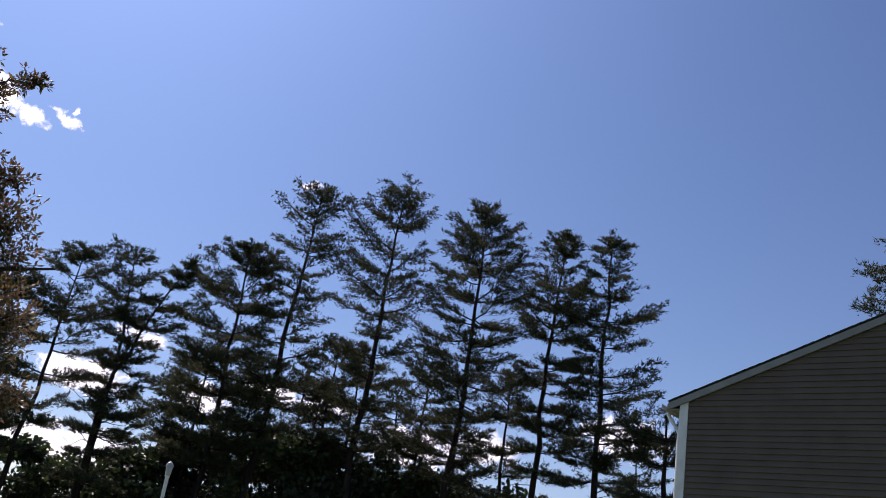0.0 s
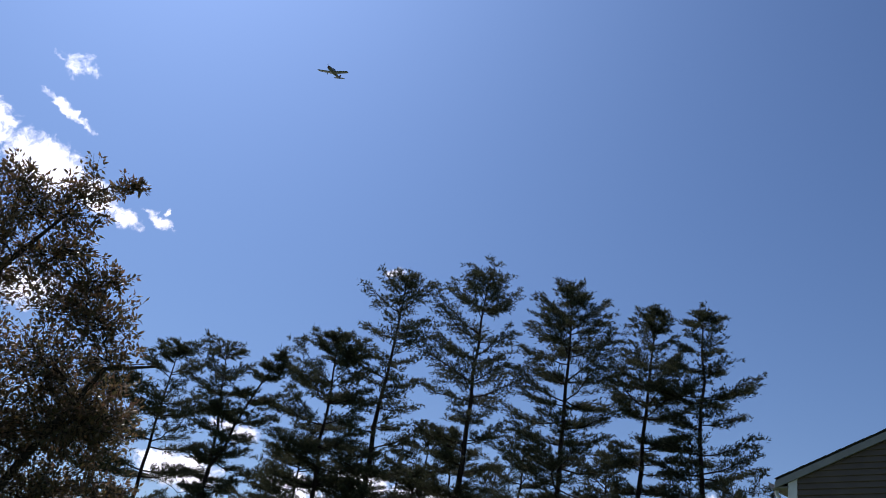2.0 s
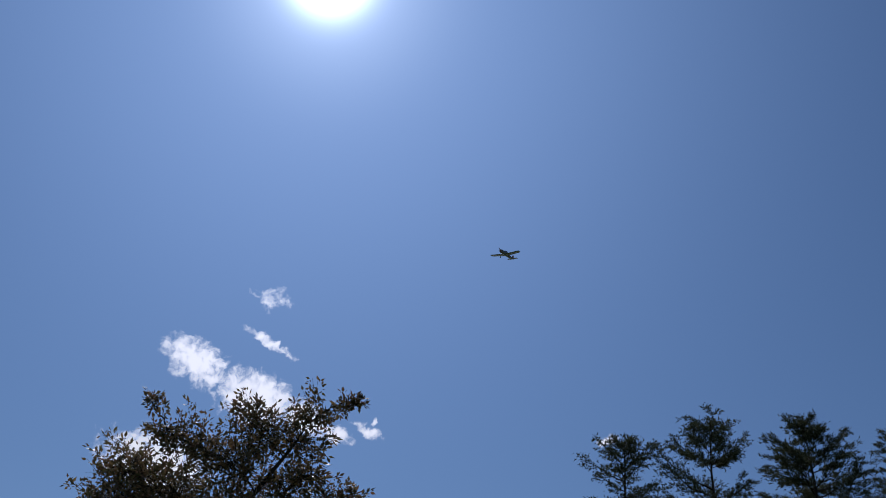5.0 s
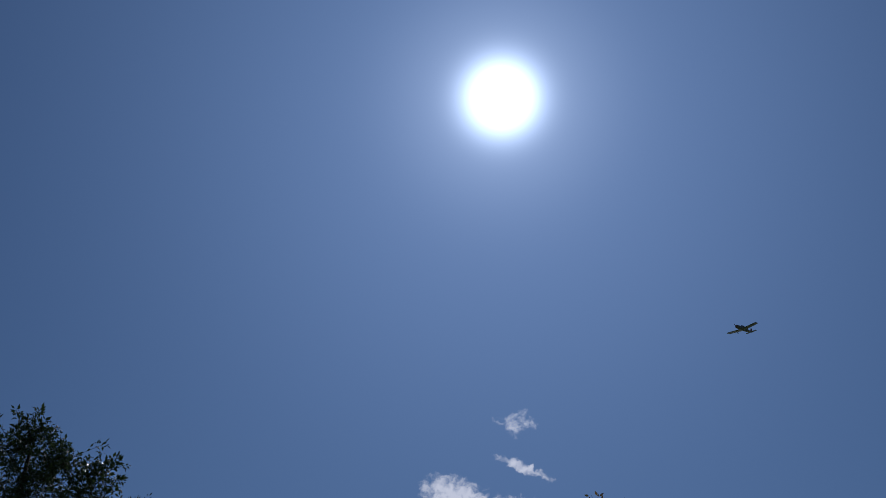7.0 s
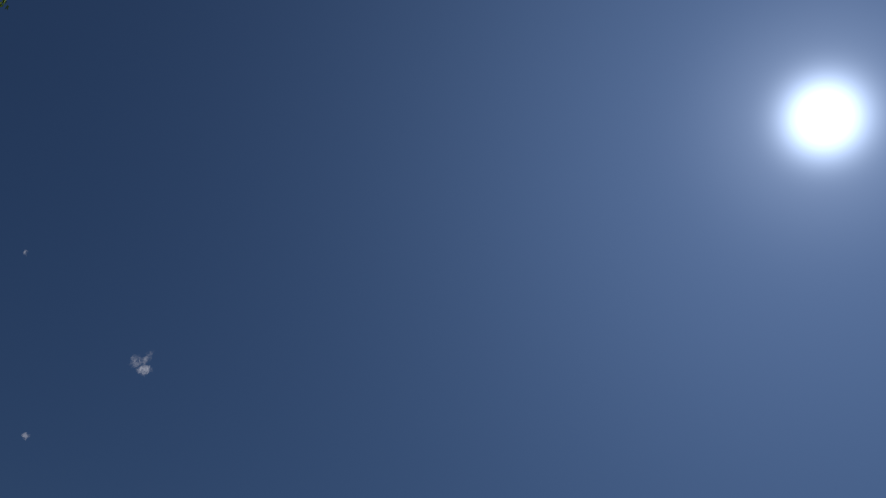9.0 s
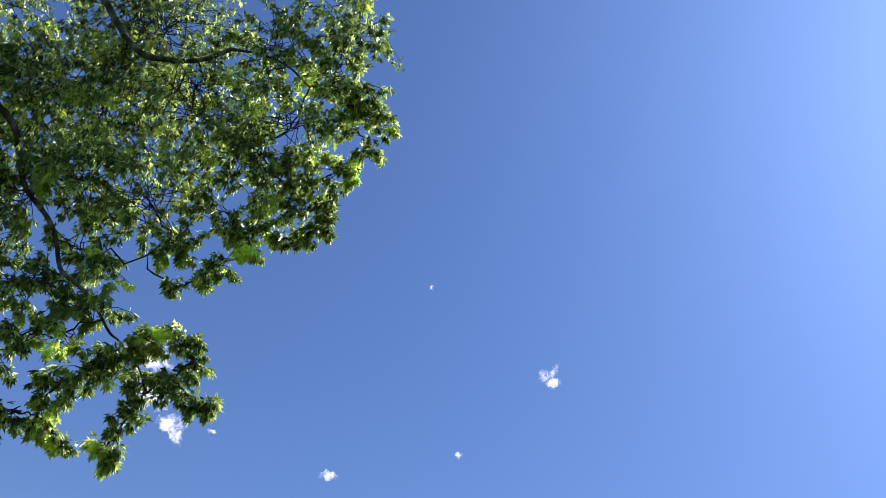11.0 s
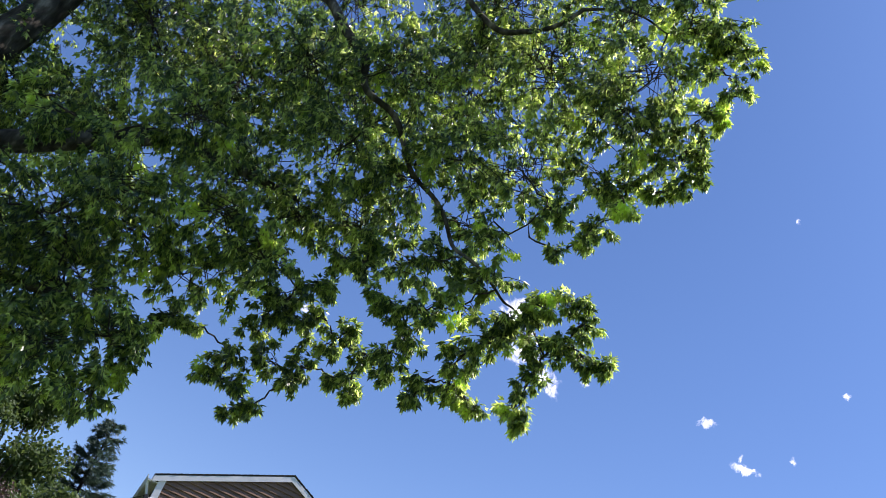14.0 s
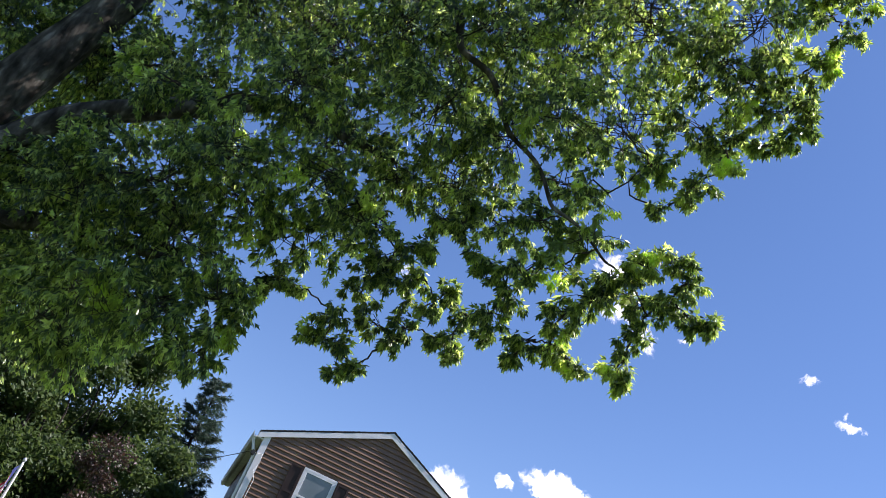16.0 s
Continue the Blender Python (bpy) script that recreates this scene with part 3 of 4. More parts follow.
MAPLE_HANGING = [
    (-6.37, -2.41, 4.85, 0.16), (-6.29, -2.22, 4.90, 0.12), (-6.11, -3.75, 5.00, 0.17), (-6.17, -3.66, 5.20, 0.18),
    (-6.22, -2.58, 5.10, 0.26), (-6.28, -2.10, 5.00, 0.17), (-6.31, -1.92, 5.04, 0.15), (-6.40, -1.82, 4.93, 0.11),
    (-6.45, -1.92, 4.80, 0.13), (-6.55, -1.74, 4.71, 0.09), (-6.57, -1.62, 4.72, 0.07), (-6.47, -2.05, 4.67, 0.17),
    (-6.48, -2.34, 4.81, 0.20), (-6.55, -2.13, 4.46, 0.13), (-6.61, -2.19, 4.27, 0.12), (-6.67, -2.14, 4.18, 0.07),
    (-6.48, -2.50, 4.68, 0.18), (-6.49, -2.66, 4.55, 0.18), (-6.32, -3.04, 4.52, 0.13), (-6.34, -3.16, 4.36, 0.15),
    (-6.40, -3.17, 4.22, 0.08), (-6.51, -2.88, 4.28, 0.13), (-6.54, -2.95, 4.13, 0.08), (-6.56, -2.71, 4.34, 0.15),
    (-6.64, -2.58, 4.28, 0.10), (-6.69, -2.50, 4.24, 0.07), (-6.18, -3.19, 4.65, 0.12), (-6.07, -3.32, 4.72, 0.10),
    (-6.24, -2.98, 4.73, 0.18), (-6.21, -3.29, 5.07, 0.30), (-6.30, -2.77, 4.81, 0.21), (-6.12, -3.54, 4.97, 0.12),
    (-6.19, -2.96, 5.16, 0.24),
]
MAPLE_LOW = [
    (-6.14, -3.74, 4.72, 0.09), (-6.07, -3.88, 4.68, 0.10), (-6.07, -4.01, 4.52, 0.15), (-6.07, -4.10, 4.39, 0.14),
    (-6.12, -4.14, 4.22, 0.14), (-6.21, -3.90, 4.38, 0.16), (-6.23, -3.77, 4.51, 0.11), (-6.12, -4.28, 4.00, 0.15),
    (-6.11, -4.38, 3.83, 0.10), (-6.23, -4.23, 3.82, 0.12), (-6.38, -4.06, 3.73, 0.07), (-6.32, -4.18, 3.66, 0.08),
    (-6.26, -4.03, 4.08, 0.14), (-6.39, -3.89, 3.99, 0.08), (-6.37, -3.82, 4.14, 0.11), (-6.37, -3.66, 4.36, 0.12),
    (-6.36, -3.57, 4.50, 0.10), (-6.47, -3.46, 4.39, 0.10), (-6.56, -3.48, 4.18, 0.09), (-6.60, -3.47, 4.09, 0.07),
    (-6.50, -3.59, 4.16, 0.07),
]
MAPLE_MIDDLE = [
    (-6.35, -3.92, 5.52, 0.50), (-6.26, -3.54, 5.97, 0.60), (-6.19, -4.33, 5.34, 0.40), (-6.25, -4.66, 4.82, 0.45),
    (-6.08, -5.03, 4.58, 0.40), (-6.12, -5.03, 5.69, 0.70), (-6.38, -4.48, 6.84, 0.80), (-5.87, -5.36, 6.58, 0.90),
    (-5.73, -6.32, 5.55, 0.80), (-5.63, -6.29, 6.73, 0.90), (-6.60, -3.55, 7.25, 0.80), (-6.03, -3.32, 7.94, 0.90),
]
MAPLE_NEAR = [
    (-5.92, -4.78, 4.16, 0.13), (-6.02, -4.67, 4.14, 0.08), (-5.92, -4.83, 4.07, 0.07), (-5.60, -4.70, 3.79, 0.13),
    (-5.52, -4.59, 3.54, 0.12), (-5.55, -4.63, 3.37, 0.10),
    (-5.66, -5.42, 4.68, 0.60), (-5.37, -5.34, 3.95, 0.60), (-5.39, -4.71, 3.63, 0.33), (-5.35, -4.64, 3.17, 0.30),
    (-5.17, -5.05, 3.34, 0.50), (-5.34, -6.01, 4.08, 0.70), (-5.30, -6.23, 3.59, 0.60), (-5.11, -6.80, 4.19, 0.70),
    (-5.25, -5.76, 3.05, 0.50), (-4.89, -7.61, 4.08, 1.00), (-4.97, -6.64, 2.95, 0.80), (-5.37, -7.20, 5.70, 0.90),
]
MAPLE_TOP_SHADE = [
    (-6.25, -5.18, 8.04, 1.00), (-5.55, -6.38, 7.57, 1.10), (-6.13, -4.99, 8.62, 0.80),
    # two sprays added high up to keep sun off the crown's left
    (-6.60, -4.50, 9.50, 0.70), (-6.30, -5.40, 9.40, 0.90),
    (-5.06, -7.90, 7.02, 1.20), (-4.30, -8.58, 5.41, 1.20), (-4.18, -8.87, 7.22, 1.30), (-5.43, -6.44, 9.16, 1.30),
]
MAPLE_FRONT = [
    (-5.03, -4.76, 5.39, 0.50), (-5.38, -4.41, 6.28, 0.60), (-4.97, -4.92, 4.60, 0.50), (-4.86, -5.25, 4.21, 0.50),
    (-4.53, -5.65, 3.91, 0.45), (-5.41, -4.46, 4.84, 0.45), (-5.67, -3.61, 6.61, 0.60), (-5.67, -3.94, 5.67, 0.50),
    (-4.57, -5.68, 4.83, 0.25), (-4.88, -5.34, 4.98, 0.21), (-4.59, -5.84, 4.50, 0.22), (-5.04, -5.04, 5.21, 0.18),
    (-6.00, -2.99, 5.99, 0.40), (-5.84, -4.20, 4.72, 0.35), (-4.88, -5.33, 3.30, 0.50), (-4.68, -5.98, 5.14, 0.20),
]
MAPLE_HIGH = [
    (-4.56, -8.04, 5.28, 0.70), (-4.74, -8.01, 6.11, 0.60), (-4.18, -8.26, 6.16, 0.80), (-4.77, -7.57, 6.38, 0.60),
]

MAPLE_REAR = [
    (-5.00, -8.38, 5.86, 0.60), (-5.43, -7.96, 5.93, 0.55), (-5.74, -7.90, 4.51, 0.60), (-6.08, -7.53, 4.82, 0.50),
    (-5.89, -7.26, 3.83, 0.50), (-5.87, -7.28, 6.10, 0.50), (-5.58, -8.54, 5.35, 0.50), (-5.84, -7.88, 5.57, 0.40),
]


def maple():
    rng = np.random.default_rng(3)
    root = thing("maple_tree", "large spreading silver maple with drooping bright green leafy boughs", "tree")
    wood = [
        ([(-4.15, -8.0, 0), (-4.2, -7.95, 1.2), (-4.3, -7.8, 2.4), (-4.50, -7.45, 3.6), (-4.60, -7.08, 4.73), (-4.87, -6.81, 6.21), (-5.06, -6.68, 7.64), (-5.3, -6.5, 9.4)],
         [0.42, 0.33, 0.29, 0.24, 0.2, 0.15, 0.1, 0.04]),
        ([(-4.4, -7.6, 3.1), (-4.66, -6.94, 4.21), (-4.88, -6.55, 4.78), (-5.32, -6.08, 5.28), (-5.67, -5.47, 5.71), (-5.90, -5.10, 5.68), (-6.19, -4.46, 5.60)], [0.16, 0.12, 0.1, 0.09, 0.07, 0.05, 0.02]),
        ([(-5.06, -6.68, 7.6), (-5.24, -5.55, 7.63), (-5.38, -4.52, 7.15), (-5.50, -4.11, 6.72), (-5.68, -3.89, 6.39), (-5.99, -3.47, 6.01), (-6.14, -2.99, 5.41), (-6.24, -2.60, 5.15), (-6.39, -2.26, 4.91)], [0.06, 0.05, 0.045, 0.038, 0.028, 0.02, 0.016, 0.012, 0.006]),
        ([(-5.1, -6.65, 7.9), (-5.21, -5.22, 8.51), (-5.63, -3.67, 7.79), (-5.78, -3.10, 7.26), (-5.70, -2.51, 7.32), (-5.59, -2.27, 7.52), (-5.79, -1.70, 7.38)], [0.05, 0.04, 0.03, 0.024, 0.018, 0.012, 0.006]),
        ([(-4.3, -7.8, 2.6), (-4.6, -7.2, 3.5), (-5.1, -6.3, 3.9), (-5.4, -5.2, 3.9)], [0.14, 0.1, 0.07, 0.03]),
        ([(-4.2, -7.9, 2.8), (-3.6, -8.8, 4.4), (-3.4, -9.4, 6.6), (-3.6, -9.6, 8.2)], [0.2, 0.15, 0.1, 0.04]),
    ]
    names = ["trunk", "lower_limb", "upper_limb", "outer_limb", "side_limb", "rear_limb"]
    for name, (p, r) in zip(names, wood):
        q = Pile()
        n = len(p) * 9
        pts = np.stack([np.interp(np.linspace(0, 1, n), np.linspace(0, 1, len(p)), np.array(p)[:, i]) for i in range(3)], -1)
        for k in range(6):
            pts[1:-1] = (pts[:-2] + pts[1:-1] * 2 + pts[2:]) / 4
        if r[0] < 0.1:
            pts[2:-1] += np.stack([np.sin(np.arange(n) * (0.33 + 0.11 * i) + i) * 0.035 for i in range(3)], -1)[2:-1]
        rad = np.interp(np.linspace(0, 1, n), np.linspace(0, 1, len(r)), r)
        q.tube(pts, rad, 22)
        # ridged, knobbly bark
        v = q.v[0].reshape(n, 22, 3)
        ridge = 1 + 0.05 * np.sin(np.arange(22) * 2.4 + 0.6 * np.sin(np.arange(n) * 0.5)[:, None]) + rng.normal(0, 0.025, (n, 22))
        q.v[0] = (pts[:, None] + (v - pts[:, None]) * ridge[..., None]).reshape(-1, 3)
        q.link(name, MAPLE_BARK, root, smooth=True)
    sprayed(root, wood, [("outer_bough", MAPLE_OUTER), ("hanging_bough", MAPLE_HANGING), ("low_bough", MAPLE_LOW), ("middle_bough", MAPLE_MIDDLE),
                         ("near_bough", MAPLE_NEAR), ("front_bough", MAPLE_FRONT), ("high_bough", MAPLE_HIGH), ("top_bough", MAPLE_TOP_SHADE), ("rear_bough", MAPLE_REAR)], rng, MAPLE_LEAF, 0.058, 36, 41, -1.0, maple_leaf_shape(), single="hanging_bough", mass=lobed_leaf_shape(), near_end=0.3, twig=0.0045, lift=0.05, thick=0.014,
            thin={"top_bough": 0.5, "middle_bough": 1.15, "near_bough": 1.2})
    return root


maple()

PLUM_UPPER = [
    (-3.91, 7.82, 5.16, 0.28), (-3.68, 7.90, 5.23, 0.13), (-3.58, 7.93, 5.27, 0.06), (-4.07, 7.87, 4.86, 0.30),
    (-4.38, 7.68, 4.90, 0.38), (-4.45, 7.56, 5.06, 0.20), (-4.65, 7.62, 4.65, 0.45), (-4.94, 7.39, 4.74, 0.33),
    (-5.09, 7.23, 4.83, 0.22), (-5.19, 7.06, 5.03, 0.12), (-5.09, 7.46, 4.30, 0.50), (-4.69, 7.78, 4.18, 0.55),
]
PLUM_SIDE = [
    (-4.22, 7.95, 4.48, 0.35), (-4.01, 8.00, 4.62, 0.20), (-3.78, 7.99, 4.36, 0.25), (-3.60, 8.06, 4.40, 0.14),
    (-3.68, 8.14, 4.06, 0.34), (-4.06, 8.15, 4.15, 0.40), (-3.59, 8.26, 3.77, 0.28), (-4.13, 8.27, 3.62, 0.50),
    (-4.66, 7.98, 3.59, 0.50), (-5.07, 7.68, 3.72, 0.60),
]
PLUM_LOWER = [
    (-3.64, 8.55, 3.28, 0.33), (-3.85, 8.50, 3.21, 0.60), (-4.45, 8.24, 2.96, 0.70), (-3.44, 8.74, 2.69, 0.21),
    (-5.03, 7.88, 2.98, 0.80), (-5.68, 7.25, 3.20, 0.60), (-3.95, 8.57, 2.51, 0.60), (-4.71, 8.18, 2.30, 0.80),
    (-5.58, 7.47, 4.20, 0.50), (-5.65, 7.56, 3.78, 0.50), (-5.33, 7.72, 3.99, 0.50), (-5.04, 7.75, 3.71, 0.50),
    (-5.56, 7.35, 4.52, 0.30),
]


def plum():
    rng = np.random.default_rng(4)
    root = thing("plum_tree", "small ornamental plum tree with bronze-green leaves", "tree")
    wood = [
        ([(-4.6, 8.3, 0), (-4.62, 8.25, 0.9), (-4.6, 8.2, 1.7), (-5.0, 7.8, 3.2), (-5.1, 7.5, 4.4)], [0.1, 0.08, 0.065, 0.04, 0.015]),
        ([(-4.6, 8.2, 1.5), (-4.6, 8.0, 3.0), (-4.5, 7.75, 4.3), (-4.1, 7.8, 4.9)], [0.055, 0.04, 0.028, 0.012]),
        ([(-4.6, 8.2, 1.6), (-4.1, 8.3, 2.8), (-3.6, 8.3, 3.7), (-3.2, 8.4, 3.8)], [0.05, 0.035, 0.022, 0.01]),
    ]
    for name, (p, r) in zip(["trunk", "limb", "limb"], wood):
        q = Pile()
        q.tube(p, r, 9)
        q.link(name, TWIG_BARK, root, smooth=True)
    sprayed(root, wood, [("upper_bough", PLUM_UPPER), ("side_bough", PLUM_SIDE), ("lower_bough", PLUM_LOWER)], rng, PLUM_LEAF, 0.052, 95, 16, 0.15,
            oval_leaf_shape(), thick=0.016, up=0.25, thin={"lower_bough": 1.5, "side_bough": 1.2})


plum()

DARK_SPRAYS = [
    (-9.06, 4.93, 6.16, 0.45), (-8.83, 5.40, 6.11, 0.45), (-9.08, 5.28, 5.77, 0.60), (-8.74, 5.75, 5.90, 0.38),
    (-8.55, 6.12, 5.78, 0.20), (-8.34, 6.40, 5.81, 0.15), (-8.61, 5.73, 6.15, 0.22), (-8.92, 4.97, 6.37, 0.20),
    (-9.40, 4.54, 5.87, 0.70), (-9.09, 5.76, 5.16, 1.00), (-9.65, 4.94, 4.90, 1.00), (-8.62, 6.46, 5.16, 0.60),
]


def dark_tree():
    rng = np.random.default_rng(6)
    root = thing("pear_tree", "dark glossy-leaved ornamental pear tree", "tree")
    wood = [([(-9.3, 5.2, 0), (-9.3, 5.2, 1.6), (-9.2, 5.3, 3.4), (-9.1, 5.2, 5.4), (-9.0, 5.1, 6.3)], [0.16, 0.13, 0.1, 0.05, 0.015]),
            ([(-9.3, 5.2, 2.2), (-9.0, 5.8, 4.2), (-8.6, 6.0, 5.8)], [0.07, 0.05, 0.015])]
    for name, (p, r) in zip(["trunk", "limb"], wood):
        q = Pile()
        q.tube(p, r, 9)
        q.link(name, TWIG_BARK, root, smooth=True)
    sprayed(root, wood, [("upper_bough", DARK_SPRAYS)], rng, DARK_LEAF, 0.055, 65, 18, 0.0, oval_leaf_shape(), thick=0.016, up=0.15, lift=0.1)


dark_tree()


# ---- behind the maple ----
def oak(az, d, tall, wide, seed, label, mat=OAK_LEAF, name="oak_tree", leaf=0.08, count=27000, category="tree"):
    p = spot(az, 0, d)
    shrub((p.x, p.y, 0), tall, wide, seed, mat, name, label, leaf, count, category, "trees beside the brown house")


oak(-147.0, 26, 9.6, 3.2, 301, "tall bushy green oak behind the maple")
oak(-142.0, 28, 9.6, 3.0, 302, "bushy green oak behind the maple")
oak(-137.8, 27, 9.2, 2.7, 303, "bushy green oak beside the brown house")
oak(-134.8, 28, 8.6, 2.2, 304, "bushy green oak beside the brown house", count=24000)
oak(-132.2, 26, 6.8, 1.8, 305, "low bushy green oak beside the brown house", count=16000)
oak(-129.4, 28, 4.6, 1.6, 307, "low bushy green oak beside the brown house", count=14000)
oak(-133.4, 23, 4.9, 1.2, 306, "tall shrub with reddish brown leaves", BROWN_LEAF, "copper_shrub", 0.045, 9000, "shrub")


for q, az in enumerate(np.arange(-149, -128.5, 3.0)):
    oak(az, 35, 1.6 + 35 * math.tan(radians(float(np.interp(az, [-149, -140, -134, -129], [13.5, 12.0, 9.5, 6.5])))), 2.9, 330 + q, "dark green tree in the row behind the oaks", UNDER, "background_tree", 0.15, 5500)


def spruce(place, tall, reach, seed):
    rng = np.random.default_rng(seed)
    root = thing("spruce_tree", "narrow blue-green spruce with drooping sprays", "tree", place)
    trunk, limbs, needles = Pile(), Pile(), Pile()
    z = np.linspace(0, tall, 8)
    trunk.tube(np.stack([z * 0, z * 0, z], -1), 0.02 * tall * (1 - z / tall) + 0.01, 8)
    pos, axis = [], []
    h = 0.6
    while h < tall:
        v = h / tall
        for c in range(7):
            a = rng.uniform(0, 6.28)
            size = reach * (1 - v) ** 0.85 * rng.uniform(0.7, 1.1) + 0.12
            d = np.array([math.cos(a), math.sin(a), 0])
            s = np.linspace(0, 1, 5)[:, None]
            w = np.array([0, 0, h]) + d * size * s + np.array([0, 0, 1]) * size * (-0.2 * s + 0.5 * s * s + 0.35 * v)
            limbs.tube(w, np.linspace(0.02, 0.005, 5), 3)
            for q in range(int(size * 46) + 5):
                u = rng.uniform(0.15, 1)
                k = min(int(u * 4), 3)
                p = w[k] + (w[k + 1] - w[k]) * (u * 4 - k)
                e = d * 0.7 + np.cross(d, [0, 0, 1]) * rng.uniform(-1, 1) + [0, 0, rng.uniform(-0.5, 0.1)]
                pos.append(p + e * rng.uniform(0, 0.22))
                axis.append(e)
        h += rng.uniform(0.16, 0.3)
    pos, axis = np.array(pos), np.array(axis)
    needles.scatter(*tuft_shape(rng, 9, 0.14), turns(axis, rng.uniform(0, 6.28, len(pos)), rng.uniform(0.09, 0.17, len(pos))), pos)
    trunk.link("trunk", PINE_BARK, root, smooth=True)
    limbs.link("branching", PINE_BARK, root, kind="stuff")
    needles.link("needles", SPRUCE, root, kind="stuff")


spruce((-22.9, -19.1, 0), 8.5, 2.0, 41)


# ---- houses ----
def gable_house(name, label, corner, along, span, eave, pitch, depth, siding, course, overhang, low, board_width=0.16, trim=None, group=""):
    """A gabled house. corner: foot of the gable wall's first corner; along: unit way along that wall; the house runs back from it, to the wall's left.
    Built in its own frame: x along the gable wall, y back into the house, z up."""
    a = Vector((along[0], along[1], 0)).normalized()
    back = Vector((-a.y, a.x, 0))
    trim = trim or WHITE_TRIM
    rake = 0.05
    root = thing(name, label, "house", group=group)
    root.matrix_world = Matrix(((a.x, back.x, 0, corner[0]), (a.y, back.y, 0, corner[1]), (0, 0, 1, 0), (0, 0, 0, 1)))
    rise = span / 2 * pitch
    # the gable wall's core, and the other walls
    bm = bmesh.new()
    prof = [(0, 0), (span, 0), (span, eave), (span / 2, eave + rise), (0, eave)]
    front = [bm.verts.new((x, 0.0, z)) for x, z in prof]
    rear = [bm.verts.new((x, depth, z)) for x, z in prof]
    bm.faces.new(front)
    bm.faces.new(rear[::-1])
    for i in range(5):
        j = (i + 1) % 5
        bm.faces.new((front[i], front[j], rear[j], rear[i]))
    wall = part("wall", bm, siding, root)
    # roof: two thick slopes with an overhang
    for side in (0, 1):
        bm = bmesh.new()
        x0, z0 = (-overhang, eave - overhang * pitch) if side == 0 else (span + overhang, eave - overhang * pitch)
        sl = [(x0, z0), (span / 2, eave + rise)]
        th = 0.045
        vs = []
        for y in (-rake, depth + rake):
            for (x, z), dz in ((sl[0], 0.005), (sl[1], 0.005), (sl[1], 0.005 + th), (sl[0], 0.005 + th)):
                vs.append(bm.verts.new((x, y, z + dz)))
        bm.faces.new(vs[0:4])
        bm.faces.new(vs[7:3:-1])
        for i in range(4):
            j = (i + 1) % 4
            bm.faces.new((vs[i], vs[j], vs[4 + j], vs[4 + i]))
        roof = part("roof", bm, SHINGLE, root)
        # shingle courses show as a ragged stepped edge along the rake
        n = int(math.hypot(span / 2 + overhang, rise) / 0.14)
        step = bmesh.new()
        box(Matrix.Identity(4), (0.17, 0.32, 0.012), 0, step)
        me = bpy.data.meshes.new("shingle")
        step.to_mesh(me)
        step.free()
        me.materials.append(SHINGLE)
        rng = random.Random(7 + side)
        for i in range(n):
            f = (i + 0.5) / n
            x, z = x0 + (span / 2 - x0) * f, z0 + (eave + rise - z0) * f
            ob = new("shingle", me)
            ob.parent = roof
            ob.matrix_basis = Matrix.Translation((x, -rake + 0.13 + rng.uniform(-0.008, 0.008), z + 0.005 + th + 0.012)) @ Matrix.Rotation(-math.atan(pitch) * (1 if side == 0 else -1) - 0.04 * (1 if side == 0 else -1), 4, "Y")
        # rake board on the gable
        bm = bmesh.new()
        h = 0.13
        o = []
        for y in (-rake - 0.025, -rake + 0.01):
            for (x, z), dz in ((sl[0], 0.02), (sl[1], 0.02), (sl[1], 0.02 - h), (sl[0], 0.02 - h)):
                o.append(bm.verts.new((x, y, z + dz)))
        bm.faces.new(o[0:4])
        bm.faces.new(o[7:3:-1])
        for i in range(4):
            j = (i + 1) % 4
            bm.faces.new((o[i], o[j], o[4 + j], o[4 + i]))
        part("rake_board", bm, trim, root)
        # soffit under the rake
        bm = bmesh.new()
        o = [bm.verts.new((x, y, z + 0.02 - h + 0.03 + dz)) for dz in (0, 0.03) for y in (-rake + 0.012, -0.002) for x, z in sl]
        for q in ((0, 1, 3, 2), (4, 6, 7, 5), (0, 4, 5, 1), (2, 3, 7, 6), (0, 2, 6, 4), (1, 5, 7, 3)):
            bm.faces.new([o[i] for i in q])
        part("rake_soffit", bm, trim, root)
        # eave: fascia, soffit, gutter, along the long side
        s = -1 if side == 0 else 1
        xe = x0
        part("fascia", box(Matrix.Translation((xe - s * 0.012, depth / 2, z0 - 0.02)), (0.024, depth + rake * 2, 0.17), 0.003), trim, root)
        part("eave_soffit", box(Matrix.Translation(((xe + (0 if side == 0 else span)) / 2, depth / 2, z0 - 0.095)), (overhang - 0.03, depth + rake * 1.8, 0.02)), trim, root)
        bm = bmesh.new()
        prof_g = [(0, 0.0), (0, -0.10), (0.03, -0.125), (0.085, -0.125), (0.12, -0.06), (0.13, 0.0), (0.118, 0.0), (0.108, -0.055), (0.08, -0.113), (0.035, -0.113), (0.012, -0.09), (0.012, 0.0)]
        rows = [[bm.verts.new((xe + s * (0.004 + px), y, z0 + pz)) for px, pz in prof_g] for y in (-rake - 0.02, depth + rake)]
        for i in range(len(prof_g)):
            j = (i + 1) % len(prof_g)
            bm.faces.new((rows[0][i], rows[0][j], rows[1][j], rows[1][i]))
        bm.faces.new(rows[0])
        bm.faces.new(rows[1][::-1])
        part("gutter", bm, trim, root)
    # downspout with its two bends at the first corner
    p = Pile()
    xe, ze = -overhang, eave - overhang * pitch - 0.06
